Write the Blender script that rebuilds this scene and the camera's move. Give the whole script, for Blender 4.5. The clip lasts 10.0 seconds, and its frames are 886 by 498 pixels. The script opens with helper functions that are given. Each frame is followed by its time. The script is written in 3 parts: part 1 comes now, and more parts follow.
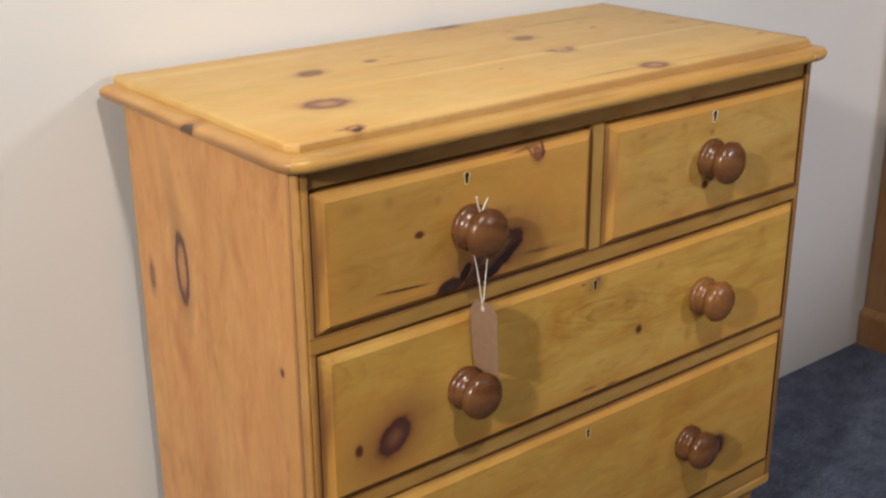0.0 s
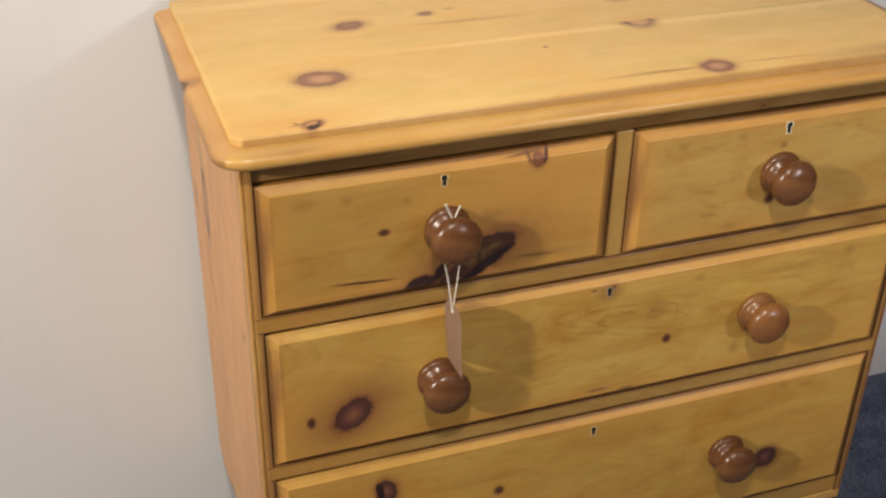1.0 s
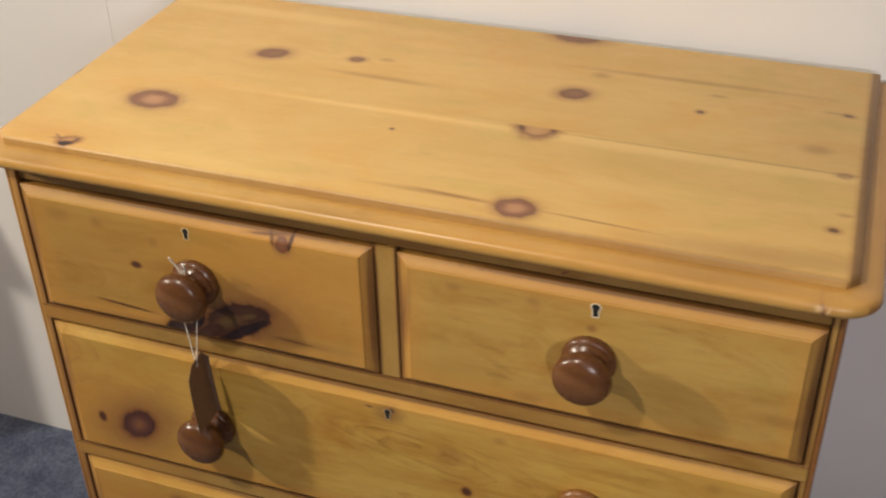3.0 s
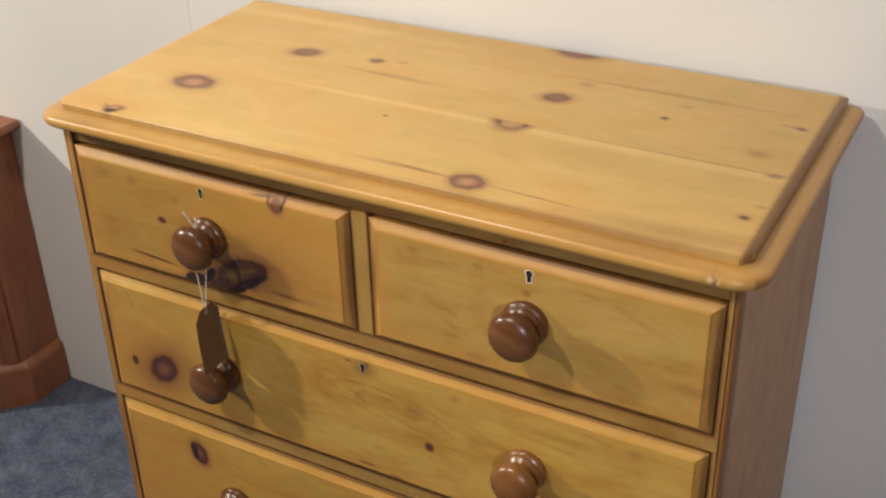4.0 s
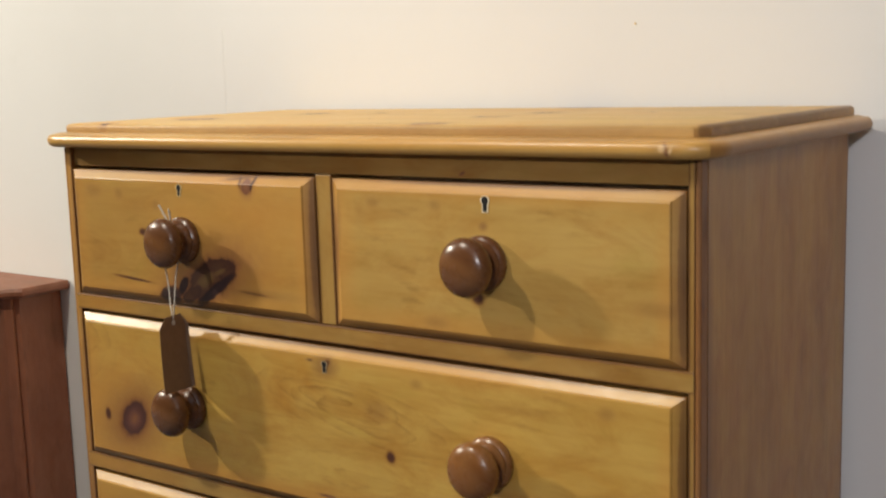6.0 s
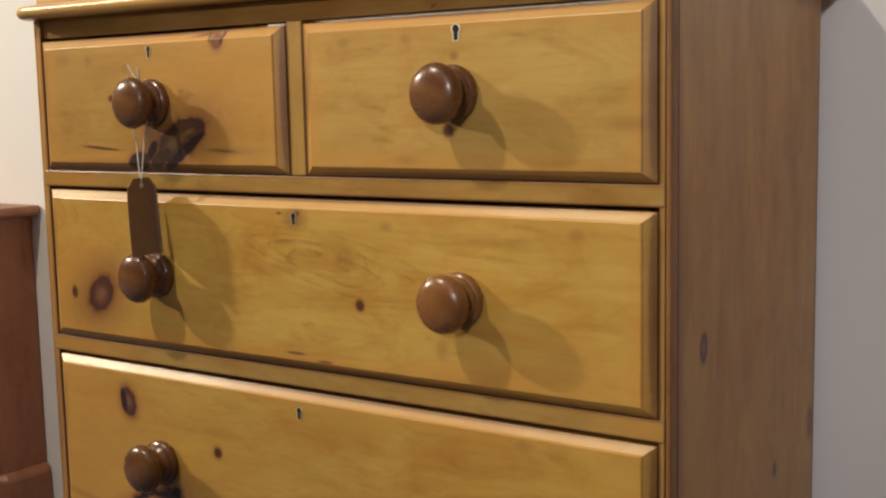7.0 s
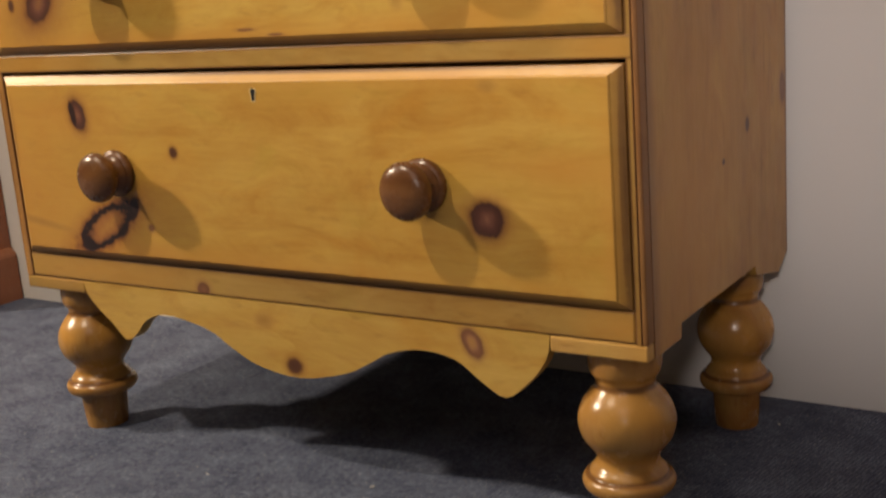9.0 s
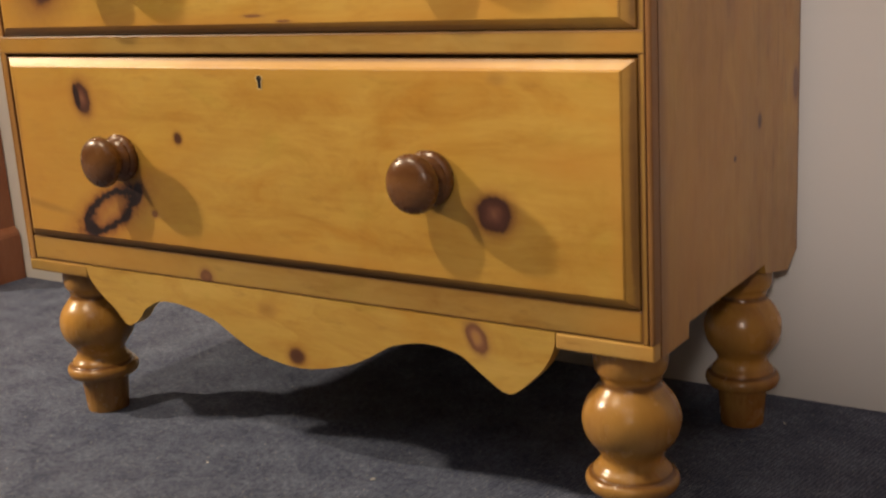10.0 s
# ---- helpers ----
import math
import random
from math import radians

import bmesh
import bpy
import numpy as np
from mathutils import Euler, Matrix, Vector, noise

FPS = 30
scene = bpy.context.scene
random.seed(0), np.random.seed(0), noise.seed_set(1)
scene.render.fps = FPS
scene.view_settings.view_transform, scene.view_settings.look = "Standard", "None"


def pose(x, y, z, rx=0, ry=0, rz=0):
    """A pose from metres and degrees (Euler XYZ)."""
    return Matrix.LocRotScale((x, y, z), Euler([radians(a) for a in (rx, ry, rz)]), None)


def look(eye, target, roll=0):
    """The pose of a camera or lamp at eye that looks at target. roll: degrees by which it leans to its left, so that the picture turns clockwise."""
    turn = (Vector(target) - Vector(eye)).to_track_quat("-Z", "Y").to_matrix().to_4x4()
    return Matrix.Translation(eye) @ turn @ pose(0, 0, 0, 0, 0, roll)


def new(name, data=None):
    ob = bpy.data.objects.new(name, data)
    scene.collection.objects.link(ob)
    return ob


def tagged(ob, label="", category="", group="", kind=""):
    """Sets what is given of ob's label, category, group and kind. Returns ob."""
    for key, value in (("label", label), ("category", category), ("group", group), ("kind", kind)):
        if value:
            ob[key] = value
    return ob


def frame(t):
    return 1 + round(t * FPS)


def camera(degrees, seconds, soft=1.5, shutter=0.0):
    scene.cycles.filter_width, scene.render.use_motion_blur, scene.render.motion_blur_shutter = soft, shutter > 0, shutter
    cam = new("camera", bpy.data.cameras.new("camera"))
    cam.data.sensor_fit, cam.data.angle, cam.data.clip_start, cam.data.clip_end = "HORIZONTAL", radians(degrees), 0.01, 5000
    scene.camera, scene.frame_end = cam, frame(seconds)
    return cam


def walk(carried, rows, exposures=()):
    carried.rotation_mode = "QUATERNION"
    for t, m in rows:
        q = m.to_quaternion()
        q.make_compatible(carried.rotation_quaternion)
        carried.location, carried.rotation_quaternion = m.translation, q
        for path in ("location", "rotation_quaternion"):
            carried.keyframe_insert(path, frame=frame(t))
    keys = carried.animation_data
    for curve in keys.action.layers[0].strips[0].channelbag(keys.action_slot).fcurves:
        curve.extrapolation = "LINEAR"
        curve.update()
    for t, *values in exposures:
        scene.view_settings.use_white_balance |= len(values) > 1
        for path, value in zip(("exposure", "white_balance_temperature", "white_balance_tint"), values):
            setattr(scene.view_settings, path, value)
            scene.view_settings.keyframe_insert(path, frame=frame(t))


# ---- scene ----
cam = camera(41.0, 10.0, soft=2.2, shutter=0.3)
PATH = [
    (0, (-1.073, -1.029, 1.297), (0.088, 0.438, 0.59), -0.4),
    (0.3, (-0.98, -1.094, 1.384), (-0.011, 0.421, 0.508), -0.7),
    (0.5, (-0.879, -1.117, 1.432), (-0.044, 0.432, 0.481), -1.4),
    (1, (-0.623, -1.103, 1.506), (-0.041, 0.503, 0.466), 1.1),
    (1.5, (-0.368, -1.021, 1.55), (-0.033, 0.618, 0.453), 0.3),
    (1.7, (-0.257, -1.014, 1.561), (-0.038, 0.638, 0.452), -0.1),
    (2, (-0.073, -1.013, 1.572), (-0.051, 0.637, 0.442), -0.3),
    (2.5, (0.173, -0.962, 1.575), (-0.101, 0.66, 0.437), -0.0),
    (2.7, (0.252, -0.943, 1.582), (-0.128, 0.660, 0.445), -0.2),
    (3, (0.396, -0.913, 1.576), (-0.164, 0.648, 0.458), -1.1),
    (3.2, (0.491, -0.921, 1.581), (-0.148, 0.616, 0.472), -1.2),
    (4.3, (0.724, -1.014, 1.537), (-0.198, 0.499, 0.609), -1.5),
    (4.5, (0.767, -0.988, 1.512), (-0.22, 0.528, 0.658), -1.4),
    (5, (0.829, -0.951, 1.395), (-0.262, 0.598, 0.753), -1.3),
    (5.5, (0.858, -0.969, 1.202), (-0.273, 0.621, 0.766), -1.5),
    (6, (0.88, -0.993, 1.018), (-0.27, 0.615, 0.721), -1.7),
    (6.2, (0.891, -0.995, 0.963), (-0.264, 0.615, 0.689), -1.8),
    (7.3, (0.894, -1.003, 0.783), (-0.227, 0.635, 0.535), -1.1),
    (7.5, (0.895, -0.994, 0.763), (-0.235, 0.635, 0.5), -1.5),
    (8, (0.89, -0.988, 0.702), (-0.24, 0.636, 0.408), -2.3),
    (8.5, (0.891, -0.986, 0.648), (-0.215, 0.64, 0.279), -3.5),
    (9, (0.89, -0.988, 0.586), (-0.188, 0.631, 0.121), -4.4),
    (9.5, (0.892, -0.995, 0.551), (-0.181, 0.613, 0.039), -4.5),
    (10, (0.88, -0.973, 0.596), (-0.202, 0.633, 0.099), -3.4),
]
walk(cam, [(t, look(eye, target, roll)) for t, eye, target, roll in PATH],
     [(0, -0.10, 6100, 10), (0.6, 0.10, 6100, 10), (1, 0.04, 6200, 10), (2, -0.03, 6400, 10), (2.5, 0.0, 6420, 10), (3, -0.12, 6500, 10), (4.5, 0.0, 6300, 7), (5, -0.03, 6300, 6), (5.5, -0.05, 6330, 6), (6.2, 0.04, 6400, 7), (7.5, 0.10, 7000, 11), (8, 0.40, 7200, 12), (9, 0.42, 7600, 13), (10, 0.46, 8000, 13)])


# ---- light ----
def spot(name, place, target, watts, colour, radius, cone, blend):
    data = bpy.data.lights.new(name, "SPOT")
    data.energy, data.color, data.shadow_soft_size = watts, colour, radius
    data.spot_size, data.spot_blend = radians(cone), blend
    ob = new(name, data)
    ob.matrix_basis = look(place, target)
    return ob


# the ceiling lamps of the showroom
WARM, COOL = (1.0, 0.90, 0.76), (0.95, 0.92, 1.0)
spot("ceiling_lamp_front", (-0.677, -1.207, 2.53), (-0.1, 0.3, 0.7), 102, WARM, 0.060, 135, 0.4)
spot("ceiling_lamp_side", (-3.4, -1.4, 2.45), (-0.6, 0.3, 0.6), 410, WARM, 0.10, 120, 0.4)
spot("ceiling_lamp_far", (2.1, -4.7, 2.3), (0.88, 0.47, 1.55), 345, (0.98, 0.93, 0.97), 0.18, 34, 0.5)

# a wide soft area light added overhead as fill, no fitting known there
panel = bpy.data.lights.new("soft_fill_light", "AREA")
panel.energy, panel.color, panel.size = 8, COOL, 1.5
new("soft_fill_light", panel).matrix_basis = look((0.9, -2.3, 2.56), (0.9, -2.1, 0.0))

world = bpy.data.worlds.new("world")
scene.world = world
world.use_nodes = True
world.node_tree.nodes["Background"].inputs["Color"].default_value = (0.5, 0.55, 0.6, 1)
world.node_tree.nodes["Background"].inputs["Strength"].default_value = 0.05


# ---- materials ----
class Tree:
    """A short way to write a node material."""

    def __init__(self, name):
        self.mat = bpy.data.materials.new(name)
        self.mat.use_nodes = True
        self.t = self.mat.node_tree
        self.bsdf = self.t.nodes["Principled BSDF"]
        self.pos = self.node("ShaderNodeTexCoord").outputs["Object"]

    def node(self, kind, inputs=(), **settings):
        n = self.t.nodes.new(kind)
        for key, value in settings.items():
            setattr(n, key, value)
        for key, value in dict(inputs).items():
            self.put(n.inputs[key], value)
        return n

    def put(self, socket, value):
        if isinstance(value, bpy.types.NodeSocket):
            self.t.links.new(value, socket)
        else:
            socket.default_value = value

    def vec(self, op, a, b=(0, 0, 0)):
        n = self.node("ShaderNodeVectorMath", {0: a, 1: b}, operation=op)
        return n.outputs["Value" if op == "LENGTH" else "Vector"]

    def num(self, op, a, b=0.0, clamp=False):
        return self.node("ShaderNodeMath", {0: a, 1: b}, operation=op, use_clamp=clamp).outputs[0]

    def noise(self, at, scale, detail=3.0, rough=0.5, warp=0.0):
        return self.node("ShaderNodeTexNoise", {"Vector": at, "Scale": scale, "Detail": detail, "Roughness": rough, "Distortion": warp}).outputs[0]

    def ramp(self, fac, stops, smooth=False):
        n = self.node("ShaderNodeValToRGB", {"Fac": fac})
        while len(n.color_ramp.elements) < len(stops):
            n.color_ramp.elements.new(0.5)
        for e, (p, c) in zip(n.color_ramp.elements, stops):
            e.position, e.color = p, (*c, 1) if len(c) == 3 else c
        if smooth:
            n.color_ramp.interpolation = "EASE"
        return n.outputs

    def mix(self, fac, a, b, kind="MIX"):
        n = self.node("ShaderNodeMix", {"Factor": fac}, data_type="RGBA", blend_type=kind)
        self.put(n.inputs[6], a)
        self.put(n.inputs[7], b)
        return n.outputs[2]

    def bump(self, height, strength, distance):
        n = self.node("ShaderNodeBump", {"Height": height, "Strength": strength, "Distance": distance})
        self.put(self.bsdf.inputs["Normal"], n.outputs[0])

    def set(self, **values):
        for key, value in values.items():
            self.put(self.bsdf.inputs[key.replace("_", " ")], value)
        return self


def grey(v):
    return (v, v, v, 1)


# how a knot looks from its middle (0) to its rim (0.5) and out into the wood around it (1)
KNOTS = {
    "ring": [(0.0, (0.42, 0.21, 0.12, 0.82)), (0.17, (0.37, 0.175, 0.10, 0.85)), (0.30, (0.21, 0.08, 0.052, 0.9)), (0.43, (0.155, 0.055, 0.038, 0.9)), (0.53, (0.26, 0.11, 0.05, 0.5)), (0.72, (0.42, 0.21, 0.06, 0.16)), (1.0, (0.45, 0.22, 0.06, 0.0))],
    "plum": [(0.0, (0.20, 0.075, 0.045, 0.85)), (0.4, (0.15, 0.05, 0.03, 0.9)), (0.55, (0.28, 0.12, 0.05, 0.5)), (1.0, (0.45, 0.22, 0.06, 0.0))],
    "dark": [(0.0, (0.080, 0.028, 0.016, 1.0)), (0.38, (0.095, 0.034, 0.018, 0.97)), (0.52, (0.16, 0.055, 0.02, 0.75)), (0.7, (0.33, 0.14, 0.03, 0.35)), (1.0, (0.45, 0.22, 0.06, 0.0))],
    "eye": [(0.0, (0.25, 0.105, 0.065, 0.95)), (0.14, (0.19, 0.075, 0.045, 1.0)), (0.28, (0.115, 0.042, 0.027, 1.0)), (0.44, (0.072, 0.026, 0.018, 1.0)), (0.53, (0.20, 0.07, 0.025, 0.7)), (0.7, (0.34, 0.14, 0.035, 0.35)), (1.0, (0.45, 0.22, 0.06, 0.0))],
    "faint": [(0.0, (0.28, 0.13, 0.03, 0.5)), (0.4, (0.3, 0.15, 0.04, 0.4)), (1.0, (0.45, 0.22, 0.06, 0.0))],
    "half": [(0.0, (0.44, 0.22, 0.10, 0.55)), (0.3, (0.36, 0.16, 0.07, 0.7)), (0.42, (0.17, 0.06, 0.035, 0.85)), (0.50, (0.2, 0.07, 0.035, 0.7)), (0.8, (0.45, 0.22, 0.06, 0.0)), (1.0, (0.45, 0.22, 0.06, 0.0))],
}
KNOTS["bark"] = [(0.0, (0.40, 0.185, 0.055, 0.6)), (0.24, (0.33, 0.12, 0.04, 0.85)), (0.33, (0.15, 0.05, 0.025, 0.9)), (0.365, (0.020, 0.010, 0.010, 1.0)), (0.475, (0.022, 0.011, 0.011, 1.0)), (0.53, (0.19, 0.05, 0.022, 0.8)), (0.68, (0.34, 0.12, 0.03, 0.35)), (1.0, (0.45, 0.22, 0.06, 0.0))]
KNOTS["loop"] = [(0.0, (0.44, 0.21, 0.09, 0.55)), (0.26, (0.34, 0.13, 0.055, 0.75)), (0.36, (0.08, 0.026, 0.018, 1.0)), (0.47, (0.10, 0.032, 0.02, 0.95)), (0.54, (0.30, 0.12, 0.04, 0.5)), (1.0, (0.45, 0.22, 0.06, 0.0))]
KNOTS["pale"] = [(0.0, (0.80, 0.56, 0.22, 0.5)), (0.4, (0.80, 0.56, 0.22, 0.4)), (1.0, (0.7, 0.48, 0.17, 0.0))]
KNOTS["chip"] = [(0.0, (0.78, 0.56, 0.30, 0.8)), (0.35, (0.74, 0.50, 0.25, 0.7)), (0.55, (0.6, 0.36, 0.14, 0.3)), (1.0, (0.6, 0.36, 0.14, 0.0))]
KNOTS["olive"] = [(0.0, (0.20, 0.115, 0.035, 0.75)), (0.35, (0.16, 0.085, 0.028, 0.6)), (0.55, (0.12, 0.05, 0.02, 0.0)), (1.0, (0.12, 0.05, 0.02, 0.0))]
KNOTS["wing"] = [(0.0, (0.085, 0.038, 0.017, 0.9)), (0.3, (0.075, 0.030, 0.016, 0.93)), (0.46, (0.055, 0.020, 0.013, 0.95)), (0.55, (0.22, 0.085, 0.03, 0.6)), (0.75, (0.36, 0.15, 0.04, 0.28)), (1.0, (0.45, 0.22, 0.06, 0.0))]
KNOTS["bite"] = [(0.0, (0.040, 0.020, 0.018, 0.95)), (0.25, (0.022, 0.011, 0.013, 0.98)), (0.42, (0.030, 0.013, 0.011, 0.97)), (0.50, (0.07, 0.024, 0.014, 0.85)), (0.58, (0.25, 0.09, 0.03, 0.35)), (0.8, (0.40, 0.18, 0.05, 0.0)), (1.0, (0.45, 0.22, 0.06, 0.0))]
# dark streaks: old wax and marks, also shade painted along gaps and bevels
KNOTS["stain_shade"] = [(0.0, (0.10, 0.038, 0.014, 0.85)), (0.4, (0.14, 0.055, 0.02, 0.7)), (0.56, (0.28, 0.12, 0.035, 0.35)), (1.0, (0.4, 0.2, 0.05, 0.0))]
KNOTS["dusk"] = [(0.0, (0.20, 0.085, 0.03, 0.75)), (0.4, (0.24, 0.105, 0.035, 0.5)), (0.8, (0.36, 0.17, 0.045, 0.0)), (1.0, (0.4, 0.2, 0.05, 0.0))]
KNOTS["halo"] = [(0.0, (0.55, 0.262, 0.052, 0.6)), (0.5, (0.56, 0.275, 0.056, 0.36)), (1.0, (0.56, 0.29, 0.06, 0.0))]
KNOTS["peg"] = [(0.0, (0.10, 0.042, 0.022, 0.92)), (0.3, (0.13, 0.055, 0.026, 0.85)), (0.52, (0.27, 0.13, 0.05, 0.4)), (1.0, (0.45, 0.22, 0.06, 0.0))]
AXES = {"x": 0, "y": 1, "z": 2}


def wood(name, along, across, seed, pale, deep, knots=(), gloss=0.3, figure=1.0, relief=0.12, age=0.8):
    """Varnished pine. along, across: the grain's axis and the one over the face. knots: (along, across, half length, half height, turn, kind)."""
    m = Tree(name)
    sep = m.node("ShaderNodeSeparateXYZ", {0: m.pos}).outputs
    a, c = sep[AXES[along]], sep[AXES[across]]
    third = sep[3 - AXES[along] - AXES[across]]
    flat = m.node("ShaderNodeCombineXYZ", {0: a, 1: c, 2: 0.0}).outputs[0]
    wobble = m.vec("SUBTRACT", m.node("ShaderNodeTexNoise", {"Vector": m.pos, "Scale": 85.0, "Detail": 5.0, "Roughness": 0.65}).outputs["Color"], (0.5, 0.5, 0.5))
    fields, bend = [], c
    for ka, kc, ra, rc, turn, kind in knots:
        d = m.vec("SUBTRACT", flat, (ka, kc, 0))
        if turn:
            d = m.node("ShaderNodeVectorRotate", {"Vector": d, "Angle": -radians(turn)}, rotation_type="Z_AXIS").outputs[0]
        d = m.vec("MULTIPLY", d, (0.5 / ra, 0.5 / rc, 0))
        amount = 0.07 if kind == "flame" else 0.38 if kind in ("half", "bark", "wing", "bite") else 0.24
        far = m.vec("LENGTH", m.vec("ADD", d, m.vec("MULTIPLY", wobble, (amount, amount, 0))))
        fields.append((far, kind))
        if ra > 0.012 and kind not in ("halo", "dusk", "stain_shade", "pale", "chip", "flame"):
            # the grain parts to flow round a large knot
            side = m.node("ShaderNodeSeparateXYZ", {0: d}).outputs[1]
            near = m.num("DIVIDE", 1.0, m.num("ADD", 1.0, m.num("MULTIPLY", m.num("POWER", far, 2.0), 2.2)))
            bend = m.num("SUBTRACT", bend, m.num("MULTIPLY", m.num("MULTIPLY", side, near), rc * 1.1))
    grain = m.node("ShaderNodeCombineXYZ", {0: m.num("ADD", a, seed * 3.1), 1: m.num("ADD", bend, seed * 1.7), 2: m.num("MULTIPLY", third, 0.6)}).outputs[0]
    wide = m.noise(m.vec("MULTIPLY", grain, (1.4, 9.0, 9.0)), 1.6, 3.0, 0.55, 0.6)
    rings = m.num("FRACT", m.num("MULTIPLY", m.noise(m.vec("MULTIPLY", grain, (0.5, 4.2, 4.2)), 1.5, 2.0, 0.45, 0.5), 15.0))
    line = m.num("MULTIPLY", m.num("POWER", rings, 2.5), m.ramp(m.noise(m.vec("MULTIPLY", grain, (2.5, 5.0, 5.0)), 3.0, 3.0), [(0.42, grey(0)), (0.68, grey(0.8))])["Color"])
    fine = m.noise(m.vec("MULTIPLY", grain, (9.0, 190.0, 190.0)), 1.0, 5.0, 0.65)
    blot = m.noise(m.vec("MULTIPLY", grain, (3.6, 7.0, 7.0)), 2.4, 4.0, 0.6, 0.5)
    streak = m.noise(m.vec("MULTIPLY", grain, (4.5, 46.0, 46.0)), 1.0, 4.0, 0.6, 0.5)
    tone = m.num("ADD", m.num("MULTIPLY", wide, 0.7), m.num("MULTIPLY", blot, 0.75))
    tone = m.num("ADD", tone, m.num("MULTIPLY", line, -0.40 * figure))
    tone = m.num("ADD", tone, m.num("MULTIPLY", fine, 0.34))
    tone = m.num("SUBTRACT", tone, 0.46)
    mid = tuple((p + d) / 2 for p, d in zip(pale, deep))
    colour = m.ramp(tone, [(0.0, tuple(0.8 * d for d in deep)), (0.2, deep), (0.48, mid), (0.75, pale), (1.0, tuple(min(1, 1.08 * p) for p in pale))])["Color"]
    # patches of redder and of greener old varnish
    patch = m.noise(m.vec("MULTIPLY", grain, (2.2, 4.0, 4.0)), 3.3, 4.0, 0.6, 0.8)
    colour = m.mix(m.ramp(patch, [(0.0, grey(0)), (0.52, grey(0)), (0.72, grey(0.75)), (1.0, grey(1))])["Color"], colour, (1.0, 0.88, 0.70, 1), "MULTIPLY")
    colour = m.mix(m.ramp(patch, [(0.0, grey(0.9)), (0.28, grey(0.75)), (0.45, grey(0)), (1.0, grey(0))])["Color"], colour, (0.87, 0.93, 0.80, 1), "MULTIPLY")
    dark = m.ramp(streak, [(0.0, grey(0)), (0.56, grey(0)), (0.72, grey(0.5 * figure)), (1.0, grey(0.9))])["Color"]
    dark = m.num("MULTIPLY", dark, m.ramp(blot, [(0.35, grey(0.15)), (0.65, grey(1))])["Color"])
    colour = m.mix(dark, colour, (deep[0] * 0.62, deep[1] * 0.5, deep[2] * 0.4, 1))
    # smoky brown wax that has sunk into the softer wood
    smoke = m.noise(m.vec("MULTIPLY", grain, (4.2, 11.0, 11.0)), 1.9, 6.0, 0.68, 0.9)
    colour = m.mix(m.ramp(smoke, [(0.0, grey(0)), (0.46, grey(0)), (0.60, grey(0.42 * age)), (0.76, grey(age))])["Color"], colour, (0.72, 0.54, 0.34, 1), "MULTIPLY")
    # short smudges along the grain
    fleck = m.noise(m.vec("MULTIPLY", grain, (24.0, 90.0, 90.0)), 1.0, 3.0, 0.55)
    fleck = m.num("MULTIPLY", m.ramp(fleck, [(0.0, grey(0)), (0.58, grey(0)), (0.72, grey(min(0.4, figure))), (1.0, grey(min(0.7, 2 * figure)))])["Color"], m.ramp(m.noise(grain, 7.0, 3.0), [(0.42, grey(0)), (0.62, grey(1))])["Color"])
    colour = m.mix(fleck, colour, (deep[0] * 0.5, deep[1] * 0.4, deep[2] * 0.35, 1))
    for far, kind in sorted(fields, key=lambda f: f[1] not in ("halo", "flame")):
        if kind == "flame":
            # growth lines that run round a middle
            wave = m.num("FRACT", m.num("ADD", m.num("MULTIPLY", far, 6.0), m.num("MULTIPLY", wide, 3.2)))
            fade = m.ramp(far, [(0.0, grey(0.3)), (0.2, grey(0.62)), (0.45, grey(0.5)), (0.75, grey(0))])["Color"]
            fade = m.num("MULTIPLY", m.num("POWER", wave, 3.0), fade)
            colour = m.mix(m.num("MULTIPLY", fade, m.ramp(m.noise(m.pos, 34.0, 3.0), [(0.4, grey(0.1)), (0.6, grey(1))])["Color"]), colour, (deep[0] * 0.55, deep[1] * 0.45, deep[2] * 0.4, 1))
            continue
        out = m.ramp(far, KNOTS[kind])
        colour = m.mix(out["Alpha"], colour, out["Color"], "MIX" if kind in ("pale", "chip", "olive", "bark", "halo") else "DARKEN")
    # old scuffs and small dents in the varnish
    scuff = m.noise(m.pos, 38.0, 4.0, 0.65)
    rough = m.num("ADD", m.num("MULTIPLY", scuff, 0.22), gloss - 0.06)
    height = m.num("ADD", m.num("MULTIPLY", fine, 0.35), m.num("MULTIPLY", m.noise(m.pos, 22.0, 2.0), 0.8))
    m.bump(height, relief, 0.003)
    m.set(Base_Color=colour, Roughness=rough)
    return m.mat


def plain(name, colour, rough=0.5, spread=0.15, scale=40.0, metal=0.0, relief=0.0):
    m = Tree(name)
    tone = m.noise(m.pos, scale, 4.0, 0.6)
    low, high = (tuple(c * k for c in colour) for k in (1 - spread, 1 + spread))
    m.set(Base_Color=m.ramp(tone, [(0.3, low), (0.7, high)])["Color"], Metallic=metal,
          Roughness=m.num("ADD", m.num("MULTIPLY", m.noise(m.pos, scale * 0.37, 3.0), 0.16), rough - 0.08))
    if relief:
        m.bump(tone, 0.5, relief)
    return m.mat


